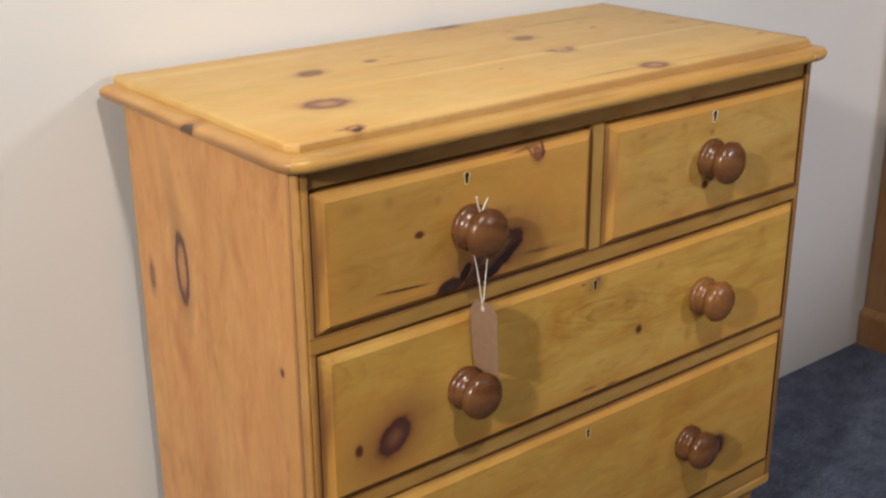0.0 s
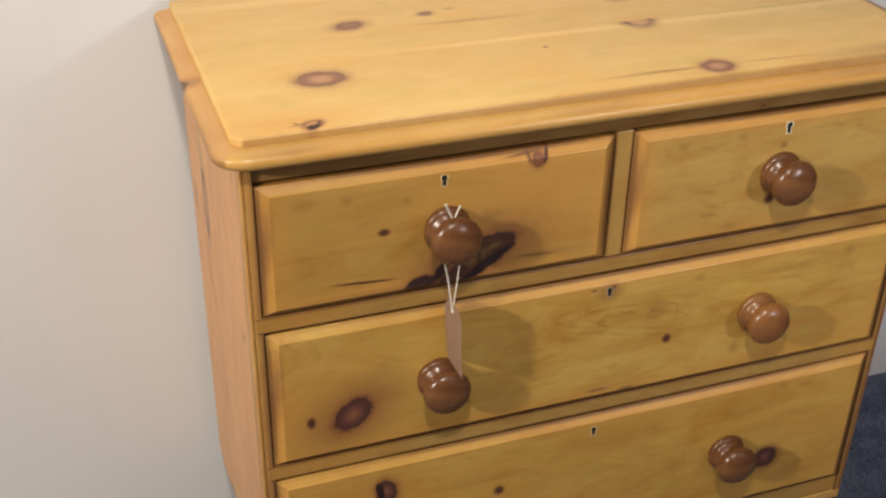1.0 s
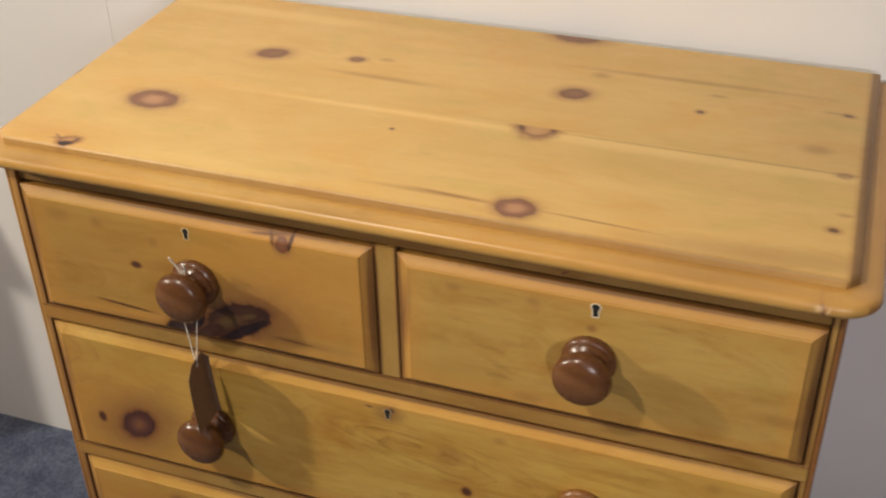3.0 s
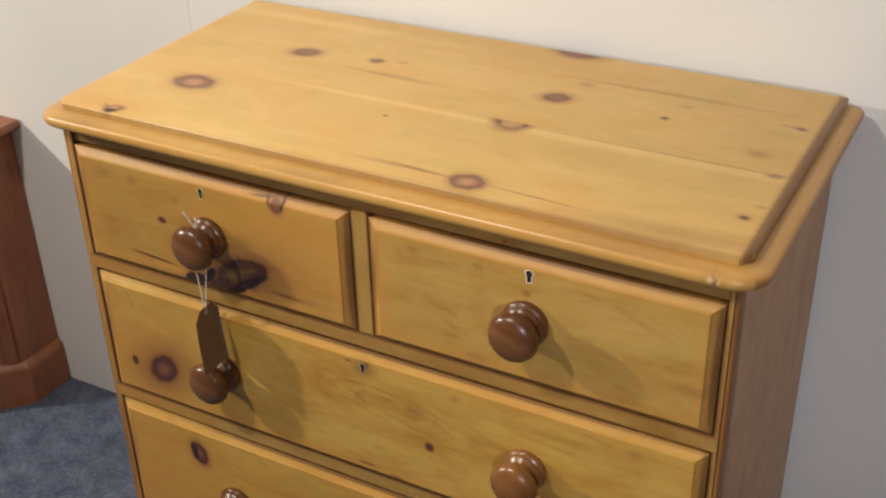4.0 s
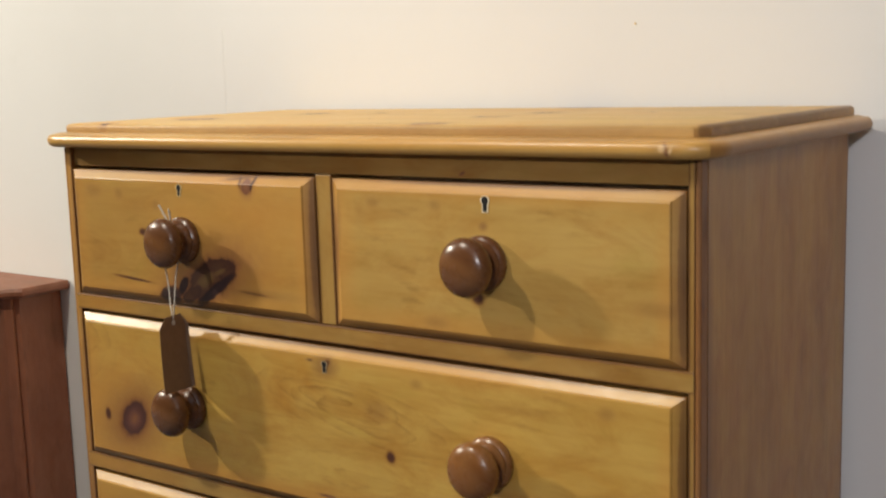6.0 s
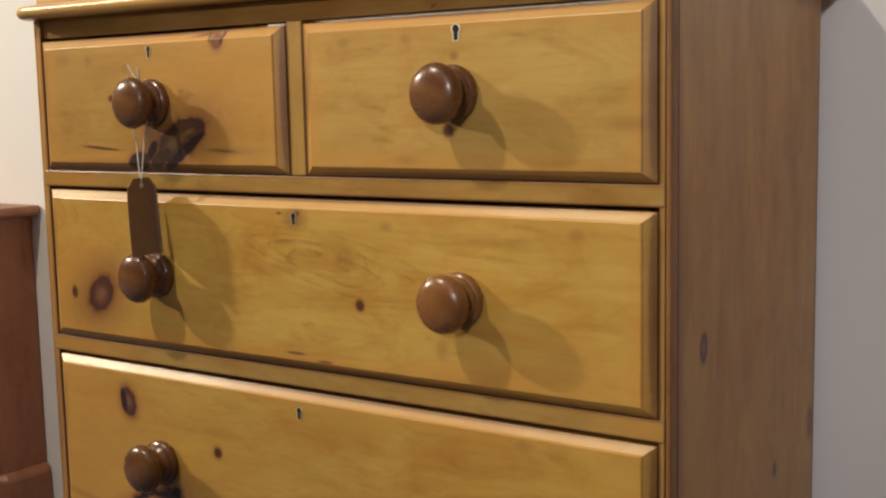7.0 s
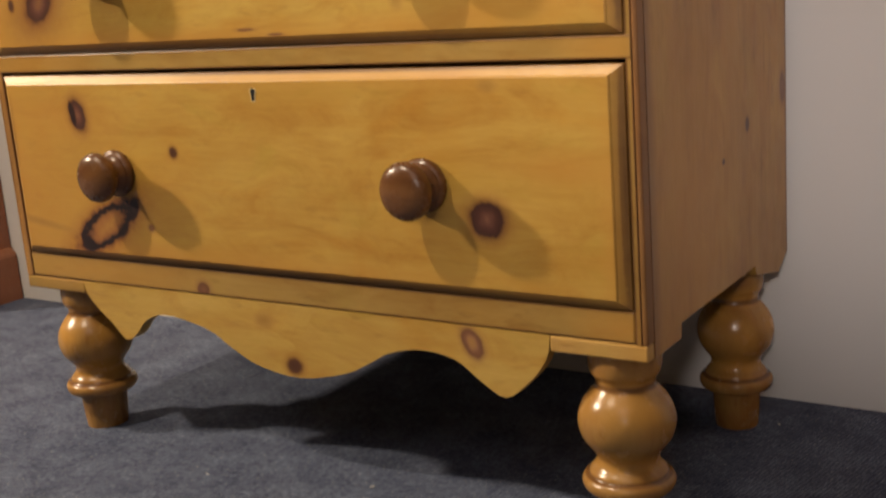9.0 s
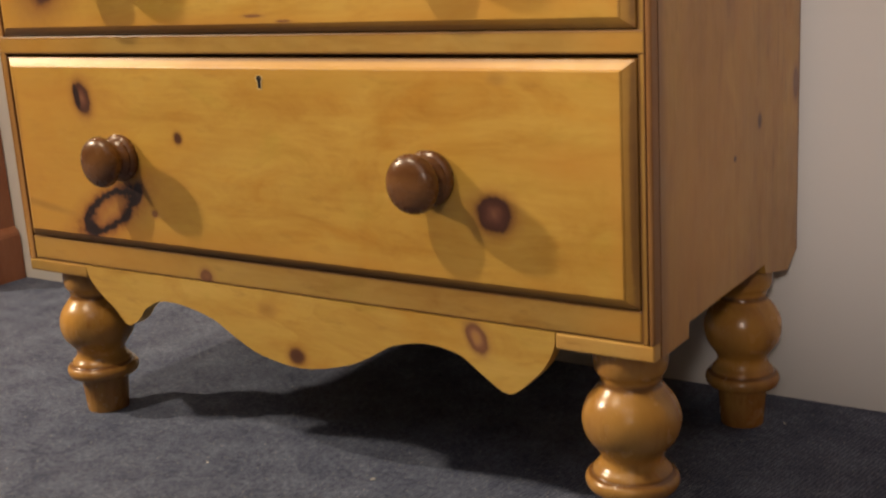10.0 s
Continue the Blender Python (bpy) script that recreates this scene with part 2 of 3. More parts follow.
def wall_paint():
    m = Tree("emulsion_paint")
    cloud = m.noise(m.pos, 1.3, 4.0, 0.55)
    stipple = m.noise(m.pos, 420.0, 3.0, 0.6)
    scuff = m.ramp(m.noise(m.pos, 9.0, 5.0, 0.7), [(0.0, grey(0)), (0.62, grey(0)), (0.8, grey(0.25)), (1.0, grey(0.5))])["Color"]
    colour = m.ramp(cloud, [(0.3, (0.705, 0.692, 0.670)), (0.7, (0.755, 0.746, 0.725))])["Color"]
    colour = m.mix(scuff, colour, (0.66, 0.64, 0.60, 1))
    m.set(Base_Color=colour, Roughness=0.7)
    m.bump(m.num("ADD", m.num("MULTIPLY", stipple, 0.3), m.noise(m.pos, 14.0, 2.0)), 0.1, 0.004)
    return m.mat


def carpet():
    m = Tree("ribbed_carpet")
    turn = m.node("ShaderNodeVectorRotate", {"Vector": m.pos, "Angle": radians(12)}, rotation_type="Z_AXIS").outputs[0]
    warp = m.vec("ADD", turn, m.vec("MULTIPLY", m.vec("SUBTRACT", m.node("ShaderNodeTexNoise", {"Vector": m.pos, "Scale": 60.0, "Detail": 3.0}).outputs["Color"], (0.5, 0.5, 0.5)), (0.006, 0.006, 0)))
    rib = m.node("ShaderNodeTexWave", {"Vector": warp, "Scale": 63.0, "Distortion": 1.6, "Detail": 2.0, "Detail Scale": 2.0}, wave_type="BANDS", bands_direction="X").outputs["Fac"]
    fibre = m.noise(m.pos, 520.0, 4.0, 0.7)
    cloud = m.noise(m.pos, 17.0, 5.0, 0.65)
    fleck = m.ramp(m.noise(m.pos, 210.0, 2.0, 0.5), [(0.0, grey(0)), (0.645, grey(0)), (0.70, grey(0.6)), (1.0, grey(1))])["Color"]
    tuft = m.noise(m.pos, 130.0, 3.0, 0.6)
    tone = m.num("ADD", m.num("MULTIPLY", fibre, 0.22), m.num("ADD", m.num("MULTIPLY", cloud, 0.34), m.num("ADD", m.num("MULTIPLY", tuft, 0.34), m.num("MULTIPLY", m.num("SUBTRACT", rib, 0.5), 0.15))))
    colour = m.ramp(tone, [(0.30, (0.022, 0.030, 0.062)), (0.46, (0.082, 0.104, 0.170)), (0.64, (0.24, 0.275, 0.36))])["Color"]
    colour = m.mix(fleck, colour, (0.36, 0.36, 0.37, 1))
    m.set(Base_Color=colour, Roughness=0.95)
    m.bump(m.num("ADD", m.num("MULTIPLY", rib, 0.8), m.num("MULTIPLY", fibre, 0.9)), 0.8, 0.003)
    return m.mat


PINE, PINE_DEEP = (0.632, 0.412, 0.101), (0.490, 0.276, 0.052)
AMBER, AMBER_DEEP = (0.640, 0.403, 0.094), (0.500, 0.264, 0.047)
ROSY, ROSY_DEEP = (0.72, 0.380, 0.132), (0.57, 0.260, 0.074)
# right side board: browner, with its shade away from the lamps painted in
UMBER_SHADED, UMBER_SHADED_DEEP = (0.51, 0.282, 0.066), (0.345, 0.160, 0.030)
FRAME, FRAME_DEEP = (0.475, 0.300, 0.086), (0.350, 0.194, 0.046)
TOP, TOP_DEEP = (0.680, 0.452, 0.160), (0.590, 0.364, 0.110)
KNOB, KNOB_DEEP = (0.220, 0.099, 0.035), (0.095, 0.036, 0.015)

# right end's dark end grain and the front step have their shade painted in
top_front_wood = wood("pine_top_front_board", "x", "y", 1.0, TOP, TOP_DEEP, [
    (-0.328, 0.133, 0.031, 0.022, 0, "ring"), (0.1325, 0.032, 0.022, 0.018, 0, "ring"), 
    (-0.366, 0.0185, 0.012, 0.0085, 20, "half"), (-0.3665, 0.0125, 0.008, 0.004, 15, "bite"), (-0.359, 0.020, 0.003, 0.007, -20, "peg"), (-0.379, 0.021, 0.010, 0.0014, 14, "peg"), (-0.384, 0.0245, 0.004, 0.0012, -25, "peg"), (0.428, 0.084, 0.0065, 0.005, 0, "peg"), (0.437, 0.114, 0.006, 0.003, 0, "faint"), (0.432, 0.190, 0.008, 0.005, 0, "plum"),
    (-0.041, 0.1475, 0.003, 0.0025, 0, "peg"), (0.215, 0.031, 0.05, 0.0014, -3, "dusk"), (0.066, 0.036, 0.035, 0.0022, -4, "dusk"), (0.05, 0.035, 0.05, 0.003, 0, "faint"), (0.27, 0.184, 0.22, 0.008, 0, "pale"), (-0.06, 0.186, 0.12, 0.004, 0, "pale"), (0.33, 0.193, 0.16, 0.0016, 0, "faint"), (0.110, 0.1985, 0.022, 0.023, 0, "half"), (0.094, 0.192, 0.004, 0.007, 30, "peg"), (0.128, 0.196, 0.004, 0.004, 0, "peg"), (0.37, 0.022, 0.09, 0.014, 4, "faint"), (-0.40, 0.03, 0.06, 0.02, 0, "halo"), (0.4530, 0.20, 0.006, 0.4, 0, "stain_shade"), (0.0, 0.0035, 0.6, 0.0042, 0, "dusk")], gloss=0.42, figure=0.10, relief=0.06, age=0.15)
top_back_wood = wood("pine_top_back_board", "x", "y", 4.0, TOP, TOP_DEEP, [
    (-0.252, 0.287, 0.021, 0.014, 18, "plum"), (-0.1455, 0.301, 0.010, 0.007, 10, "plum"), (0.128, 0.289, 0.018, 0.014, 12, "plum"),
    (0.272, 0.2866, 0.0055, 0.0045, 0, "peg"), (0.095, 0.442, 0.030, 0.016, 0, "plum"), (0.428, 0.325, 0.007, 0.004, -8, "peg"), (0.412, 0.327, 0.008, 0.002, 0, "faint"),
    (0.401, 0.237, 0.012, 0.008, 0, "faint"), (0.147, 0.345, 0.008, 0.006, 0, "faint"), (-0.11, 0.31, 0.007, 0.004, 0, "faint"), (-0.10, 0.262, 0.05, 0.004, -2, "faint"), (0.285, 0.331, 0.008, 0.003, 0, "faint"), (-0.30, 0.40, 0.14, 0.010, 0, "pale"), (0.25, 0.36, 0.10, 0.004, 0, "faint"), (0.4530, 0.20, 0.006, 0.4, 0, "stain_shade")], gloss=0.42, figure=0.10, relief=0.06, age=0.15)


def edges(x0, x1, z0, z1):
    """Old dark wax left along a drawer's edges, with the bevels' shade painted in."""
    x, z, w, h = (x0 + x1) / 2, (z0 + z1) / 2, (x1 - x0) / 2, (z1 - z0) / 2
    return [(x0 + 0.003, z, h * 1.1, 0.0042, 90, "stain_shade"), (x1 - 0.004, z, h * 1.1, 0.0054, 90, "stain_shade"), (x, z0 + 0.003, w * 1.05, 0.0046, 0, "stain_shade"), (x + 0.1 * w, z1 - 0.005, w * 0.85, 0.0022, 0, "stain_shade"),
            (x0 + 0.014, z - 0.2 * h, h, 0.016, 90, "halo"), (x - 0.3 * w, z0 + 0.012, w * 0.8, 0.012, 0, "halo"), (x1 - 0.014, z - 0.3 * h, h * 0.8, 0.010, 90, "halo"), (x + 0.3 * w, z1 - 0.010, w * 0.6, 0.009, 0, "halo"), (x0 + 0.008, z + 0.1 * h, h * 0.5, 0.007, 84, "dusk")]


drawer_woods = [
    wood("pine_upper_drawer_with_bark", "x", "z", 7.0, (0.530, 0.318, 0.077), (0.402, 0.209, 0.041), [
        (-0.150, 0.903, 0.05, 0.006, 0, "halo"), (-0.1095, 0.8930, 0.0085, 0.0100, 0, "plum"), (-0.1215, 0.8985, 0.0022, 0.009, 18, "stain_shade"), (-0.1000, 0.8975, 0.0020, 0.011, -14, "wing"), (-0.128, 0.9015, 0.020, 0.0016, 4, "stain_shade"), (-0.337, 0.878, 0.006, 0.006, 0, "faint"), (-0.295, 0.831, 0.006, 0.004, 0, "dark"),
        # the two dusk blobs at the scar also paint in the knob's shadow
        (-0.319, 0.770, 0.032, 0.0015, -4, "dark"), (-0.24, 0.750, 0.16, 0.010, 0, "halo"), (-0.10, 0.86, 0.10, 0.03, 0, "halo"), (-0.165, 0.783, 0.085, 0.034, 12, "halo"), (-0.178, 0.786, 0.080, 0.042, 14, "dusk"), (-0.205, 0.772, 0.045, 0.022, 10, "dusk"), (-0.176, 0.781, 0.044, 0.021, 24, "wing"),
        (-0.172, 0.766, 0.044, 0.0065, 33, "bite"), (-0.162, 0.797, 0.028, 0.009, 5, "wing"), (-0.148, 0.791, 0.016, 0.009, 30, "wing"),
        (-0.187, 0.777, 0.026, 0.0085, 30, "olive"), (-0.160, 0.790, 0.012, 0.004, 20, "olive"), (-0.212, 0.758, 0.020, 0.008, 30, "wing"), (-0.250, 0.754, 0.019, 0.0115, 12, "bite"), (-0.226, 0.768, 0.014, 0.006, 55, "bite"),
        (-0.106, 0.768, 0.026, 0.0018, -3, "stain_shade"), (-0.386, 0.880, 0.012, 0.006, 0, "faint"), (-0.268, 0.866, 0.005, 0.005, 0, "faint"), (-0.300, 0.753, 0.05, 0.004, 0, "faint"), (-0.10, 0.768, 0.05, 0.005, 0, "faint")] + edges(-0.4375, -0.0085, 0.7405, 0.910), gloss=0.36, figure=0.4, age=0.85),
    wood("pine_upper_drawer", "x", "z", 11.0, (0.555, 0.359, 0.101), (0.430, 0.247, 0.055), [
        (0.08, 0.883, 0.007, 0.004, 0, "faint"), (0.162, 0.883, 0.006, 0.004, 0, "faint"), (0.416, 0.796, 0.02, 0.006, 0, "faint"),
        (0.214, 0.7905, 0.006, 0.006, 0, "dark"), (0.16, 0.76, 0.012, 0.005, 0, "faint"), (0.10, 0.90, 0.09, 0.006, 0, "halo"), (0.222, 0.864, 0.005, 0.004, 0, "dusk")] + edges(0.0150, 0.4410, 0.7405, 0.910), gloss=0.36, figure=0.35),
    wood("pine_middle_drawer", "x", "z", 13.0, PINE, PINE_DEEP, [
        (-0.40, 0.60, 0.06, 0.07, 0, "halo"), (-0.335, 0.584, 0.065, 0.042, 10, "halo"), (-0.2, 0.530, 0.2, 0.008, 0, "halo"), (0.33, 0.55, 0.12, 0.012, 3, "halo"), (-0.335, 0.586, 0.062, 0.040, 30, "dusk"), (-0.337, 0.584, 0.028, 0.0195, 42, "eye"), (-0.389, 0.583, 0.005, 0.007, 0, "dark"), (0.001, 0.694, 0.016, 0.011, 0, "dusk"), (0.004, 0.6985, 0.006, 0.004, 35, "peg"),
        (0.02, 0.657, 0.11, 0.021, -5, "flame"), (0.06, 0.640, 0.13, 0.030, -8, "flame"), (-0.455, 0.690, 0.07, 0.05, -20, "flame"), (0.073, 0.652, 0.012, 0.009, 0, "faint"), (0.092, 0.603, 0.0056, 0.0060, 0, "dark"), (-0.003, 0.541, 0.012, 0.0015, 0, "plum"),
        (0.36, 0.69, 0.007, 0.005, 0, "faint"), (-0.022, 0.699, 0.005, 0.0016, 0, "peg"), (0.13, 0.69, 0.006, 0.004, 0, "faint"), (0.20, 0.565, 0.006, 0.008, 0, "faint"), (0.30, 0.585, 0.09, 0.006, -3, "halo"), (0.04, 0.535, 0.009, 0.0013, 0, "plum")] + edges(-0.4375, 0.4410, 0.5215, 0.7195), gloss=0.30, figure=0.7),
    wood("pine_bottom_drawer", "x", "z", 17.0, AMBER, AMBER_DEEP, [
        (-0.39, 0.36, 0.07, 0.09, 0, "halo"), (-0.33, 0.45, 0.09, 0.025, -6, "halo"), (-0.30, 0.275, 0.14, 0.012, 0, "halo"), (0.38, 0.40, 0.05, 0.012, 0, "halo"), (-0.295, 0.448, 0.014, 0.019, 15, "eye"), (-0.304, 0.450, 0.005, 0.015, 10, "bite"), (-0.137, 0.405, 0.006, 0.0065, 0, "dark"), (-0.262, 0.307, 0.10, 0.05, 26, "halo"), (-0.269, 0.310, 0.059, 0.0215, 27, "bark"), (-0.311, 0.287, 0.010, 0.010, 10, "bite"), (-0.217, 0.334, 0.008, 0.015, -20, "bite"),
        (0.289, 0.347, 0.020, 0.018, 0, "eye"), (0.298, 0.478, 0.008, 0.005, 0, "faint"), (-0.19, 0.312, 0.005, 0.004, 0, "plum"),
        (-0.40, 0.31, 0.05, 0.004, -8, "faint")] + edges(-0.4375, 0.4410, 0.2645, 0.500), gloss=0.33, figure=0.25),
]
# lines on the rail edges: waxy, with the drawer gaps' shade painted in
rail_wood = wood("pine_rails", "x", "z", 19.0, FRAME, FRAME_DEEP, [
    *[(-0.05, z, 0.75, 0.0018, 0, "stain_shade") for z in (0.7400, 0.7200, 0.5210, 0.5004, 0.2640, 0.2330)],
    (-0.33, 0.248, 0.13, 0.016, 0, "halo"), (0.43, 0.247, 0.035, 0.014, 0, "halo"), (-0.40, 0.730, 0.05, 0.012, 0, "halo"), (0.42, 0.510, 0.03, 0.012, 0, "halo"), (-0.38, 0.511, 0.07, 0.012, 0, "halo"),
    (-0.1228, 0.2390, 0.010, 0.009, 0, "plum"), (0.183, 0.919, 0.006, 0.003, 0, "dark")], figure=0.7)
# darker than the other rails: shade under the moulding put into its colour
top_rail_wood = wood("shaded_top_rail", "x", "z", 21.0, (0.42, 0.25, 0.072), (0.31, 0.16, 0.038), [(0.183, 0.919, 0.006, 0.003, 0, "faint"), (0.19, 0.915, 0.004, 0.0016, 30, "plum")], figure=0.5)
# the thin lines next to the drawers carry the gaps' shade too
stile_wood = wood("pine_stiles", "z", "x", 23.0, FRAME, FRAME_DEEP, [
    (0.36, 0.4478, 0.17, 0.0020, 0, "stain_shade"), (0.60, 0.4478, 0.6, 0.0020, 0, "dusk"), (0.72, 0.4495, 0.012, 0.0016, 0, "stain_shade"), (0.6, 0.4416, 0.6, 0.0016, 0, "stain_shade"), (0.83, -0.0078, 0.14, 0.0016, 0, "stain_shade"), (0.83, 0.0143, 0.14, 0.0016, 0, "stain_shade")], figure=0.7)
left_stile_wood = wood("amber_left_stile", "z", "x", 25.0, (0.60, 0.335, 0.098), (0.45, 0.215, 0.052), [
    (0.45, -0.4390, 0.5, 0.0040, 0, "dusk"), (0.6, -0.4380, 0.6, 0.0010, 0, "stain_shade"), (0.40, -0.447, 0.10, 0.004, 0, "dusk")], figure=0.6)
left_side_wood = wood("pine_left_side", "z", "y", 29.0, ROSY, ROSY_DEEP, [
    (0.7377, 0.300, 0.052, 0.018, 0, "loop"), (0.82, 0.315, 0.05, 0.014, 6, "faint"), (0.682, 0.058, 0.005, 0.004, 0, "dark"), (0.70, 0.395, 0.02, 0.008, 0, "plum"), (0.60, 0.024, 0.34, 0.004, 0, "dusk"), (0.45, 0.032, 0.26, 0.012, 0, "halo")], figure=0.55)
right_side_wood = wood("pine_right_side", "z", "y", 31.0, UMBER_SHADED, UMBER_SHADED_DEEP, [
    (0.577, 0.0836, 0.014, 0.009, 0, "eye"), (0.398, 0.2975, 0.008, 0.006, 0, "dark"), (0.424, 0.4255, 0.02, 0.010, 0, "plum"), (0.37, 0.22, 0.003, 0.004, 0, "dark"), (0.55, 0.0220, 0.42, 0.0016, 0, "stain_shade"), (0.34, 0.020, 0.22, 0.016, 0, "dusk"), (0.66, 0.024, 0.22, 0.009, 0, "dusk"), (0.30, 0.12, 0.12, 0.08, 0, "halo"),
    (0.55, 0.437, 0.42, 0.0030, 0, "stain_shade")], figure=0.5)
moulding_wood = wood("pine_moulding", "x", "z", 37.0, (0.615, 0.385, 0.120), (0.500, 0.285, 0.074), [(0.429, 0.944, 0.011, 0.006, 0, "faint"), (0.4290, 0.9440, 0.0022, 0.006, 20, "plum"), (0.4255, 0.9450, 0.0040, 0.0036, 25, "chip"), (0.4340, 0.9435, 0.0016, 0.0040, -20, "chip"), (0.33, 0.952, 0.07, 0.002, 0, "faint"), (-0.05, 0.951, 0.05, 0.0015, 0, "faint"), (-0.40, 0.951, 0.03, 0.002, 0, "faint"), (0.25, 0.948, 0.25, 0.006, 0, "halo"), (-0.3, 0.945, 0.14, 0.004, 0, "halo")], gloss=0.28, figure=0.4, relief=0.0, age=0.2)
moulding_left_wood = wood("pine_left_moulding", "y", "z", 38.0, (0.62, 0.365, 0.125), (0.48, 0.250, 0.070), [(0.05, 0.944, 0.10, 0.006, 0, "dusk"), (0.34, 0.944, 0.12, 0.004, 0, "dusk"), (0.203, 0.942, 0.017, 0.008, -20, "wing")], gloss=0.30, figure=0.4, relief=0.0, age=0.2)
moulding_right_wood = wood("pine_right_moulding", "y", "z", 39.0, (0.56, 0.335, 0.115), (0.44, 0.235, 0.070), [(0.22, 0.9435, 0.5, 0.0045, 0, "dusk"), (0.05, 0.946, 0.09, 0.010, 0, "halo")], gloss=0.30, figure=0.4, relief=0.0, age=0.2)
apron_wood = wood("pine_apron", "x", "z", 41.0, (0.66, 0.435, 0.122), (0.53, 0.310, 0.066), [
    (0.009, 0.1585, 0.011, 0.009, 0, "dark"), (0.256, 0.214, 0.012, 0.018, 30, "ring"), (-0.031, 0.209, 0.010, 0.007, 0, "faint")], figure=0.6)
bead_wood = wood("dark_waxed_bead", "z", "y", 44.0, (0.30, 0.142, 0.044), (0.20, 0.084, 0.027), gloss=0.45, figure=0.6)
block_wood = wood("pale_pine_blocks", "x", "z", 43.0, (0.66, 0.41, 0.135), (0.55, 0.31, 0.083), figure=0.4)
foot_wood = wood("turned_pine", "z", "x", 47.0, (0.47, 0.262, 0.080), (0.29, 0.132, 0.036), [
    (0.0480, 0, 0.0022, 0.09, 0, "stain_shade"), (0.0672, 0, 0.0020, 0.09, 0, "stain_shade"), (0.0860, 0, 0.0060, 0.09, 0, "halo"), (0.1620, 0, 0.0030, 0.09, 0, "stain_shade"), (0.1700, 0, 0.0080, 0.09, 0, "halo"),
    (0.115, 0.03, 0.03, 0.012, 15, "halo"), (0.135, -0.02, 0.02, 0.016, -10, "halo")], gloss=0.2, figure=0.9)
knob_wood = wood("stained_knob_wood", "x", "z", 53.0, KNOB, KNOB_DEEP, gloss=0.22, figure=0.6)
pale_knob_wood = wood("paler_knob_wood", "x", "z", 55.0, (0.30, 0.140, 0.045), (0.19, 0.078, 0.025), gloss=0.22, figure=0.6)
mahogany = wood("red_brown_cabinet_wood", "z", "y", 59.0, (0.325, 0.134, 0.072), (0.230, 0.088, 0.046), gloss=0.42, figure=0.3)
oak = wood("brown_cabinet_wood", "z", "y", 61.0, (0.42, 0.24, 0.11), (0.30, 0.15, 0.06), gloss=0.45, figure=0.6)
raw_wood = plain("unfinished_drawer_wood", (0.20, 0.12, 0.06), 0.8)
paint = wall_paint()
ceiling_paint = plain("ceiling_paint", (0.55, 0.54, 0.53), 0.8, 0.04, 6.0)
dull_paint = plain("buff_paint", (0.42, 0.38, 0.33), 0.8, 0.05, 5.0)
floor_carpet = carpet()
brass = plain("worn_brass", (0.72, 0.55, 0.28), 0.4, 0.15, 300.0, 0.0)
ivory = plain("yellowed_ivory", (0.80, 0.70, 0.50), 0.45, 0.12, 300.0)
old_brass = plain("tarnished_brass", (0.42, 0.32, 0.18), 0.5, 0.3, 300.0)
black = plain("keyhole_black", (0.008, 0.006, 0.005), 0.9)
manila = plain("buff_tag_card", (0.30, 0.185, 0.115), 0.75, 0.10, 90.0)
cotton = plain("white_cotton_string", (0.78, 0.72, 0.62), 0.9, 0.12, 900.0)
leaf_brown = plain("dry_leaf", (0.19, 0.11, 0.06), 0.8, 0.3, 200.0)
lint_white = plain("pale_lint", (0.62, 0.60, 0.56), 0.9)


# ---- shapes ----
def mesh_of(name, bm, material, smooth=False):
    bmesh.ops.recalc_face_normals(bm, faces=bm.faces)
    data = bpy.data.meshes.new(name)
    bm.to_mesh(data)
    bm.free()
    data.materials.append(material)
    if smooth:
        data.shade_smooth()
        data.set_sharp_from_angle(angle=radians(38))
    return data


def part(name, bm, material, parent, label="", smooth=False):
    ob = new(name, mesh_of(name, bm, material, smooth))
    ob.parent = parent
    return tagged(ob, label)


def thing(name, place, label, category, group=""):
    ob = new(name)
    ob.empty_display_size = 0.1
    ob.location = place
    return tagged(ob, label, category, group)


def box(x0, x1, y0, y1, z0, z1, edge=0.0, steps=2):
    bm = bmesh.new()
    m = Matrix.LocRotScale(((x0 + x1) / 2, (y0 + y1) / 2, (z0 + z1) / 2), None, (x1 - x0, y1 - y0, z1 - z0))
    bmesh.ops.create_cube(bm, size=1, matrix=m)
    if edge:
        bmesh.ops.bevel(bm, geom=bm.edges[:], offset=edge, segments=steps, affect="EDGES", profile=0.5)
    return bm


def loft(rings, closed=True, caps=True):
    """A skin over rings of as many points each."""
    bm = bmesh.new()
    vs = [[bm.verts.new(p) for p in ring] for ring in rings]
    n = len(rings[0])
    for a, b in zip(vs, vs[1:]):
        for i in range(n if closed else n - 1):
            j = (i + 1) % n
            bm.faces.new((a[i], a[j], b[j], b[i]))
    if caps and closed:
        bm.faces.new(vs[0])
        bm.faces.new(vs[-1])
    return bm


def turned(profile, steps=40, towards="z"):
    """A turned piece from (height, radius) rows; towards "-y" it stands out from a front."""
    rings = []
    for h, r in profile:
        ring = []
        for k in range(steps):
            a = 2 * math.pi * k / steps
            u, v = max(r, 0.0002) * math.cos(a), max(r, 0.0002) * math.sin(a)
            ring.append((u, v, h) if towards == "z" else (u, -h, v))
        rings.append(ring)
    return loft(rings)


def smooth_rows(rows, fine=4):
    """Catmull-Rom through rows of numbers."""
    pts = [rows[0], *rows, rows[-1]]
    out = []
    for p0, p1, p2, p3 in zip(pts, pts[1:], pts[2:], pts[3:]):
        for k in range(fine):
            t = k / fine
            out.append(tuple(0.5 * (2 * b + (c - a) * t + (2 * a - 5 * b + 4 * c - d) * t * t + (3 * b - a - 3 * c + d) * t ** 3)
                             for a, b, c, d in zip(p0, p1, p2, p3)))
    return [*out, tuple(rows[-1])]


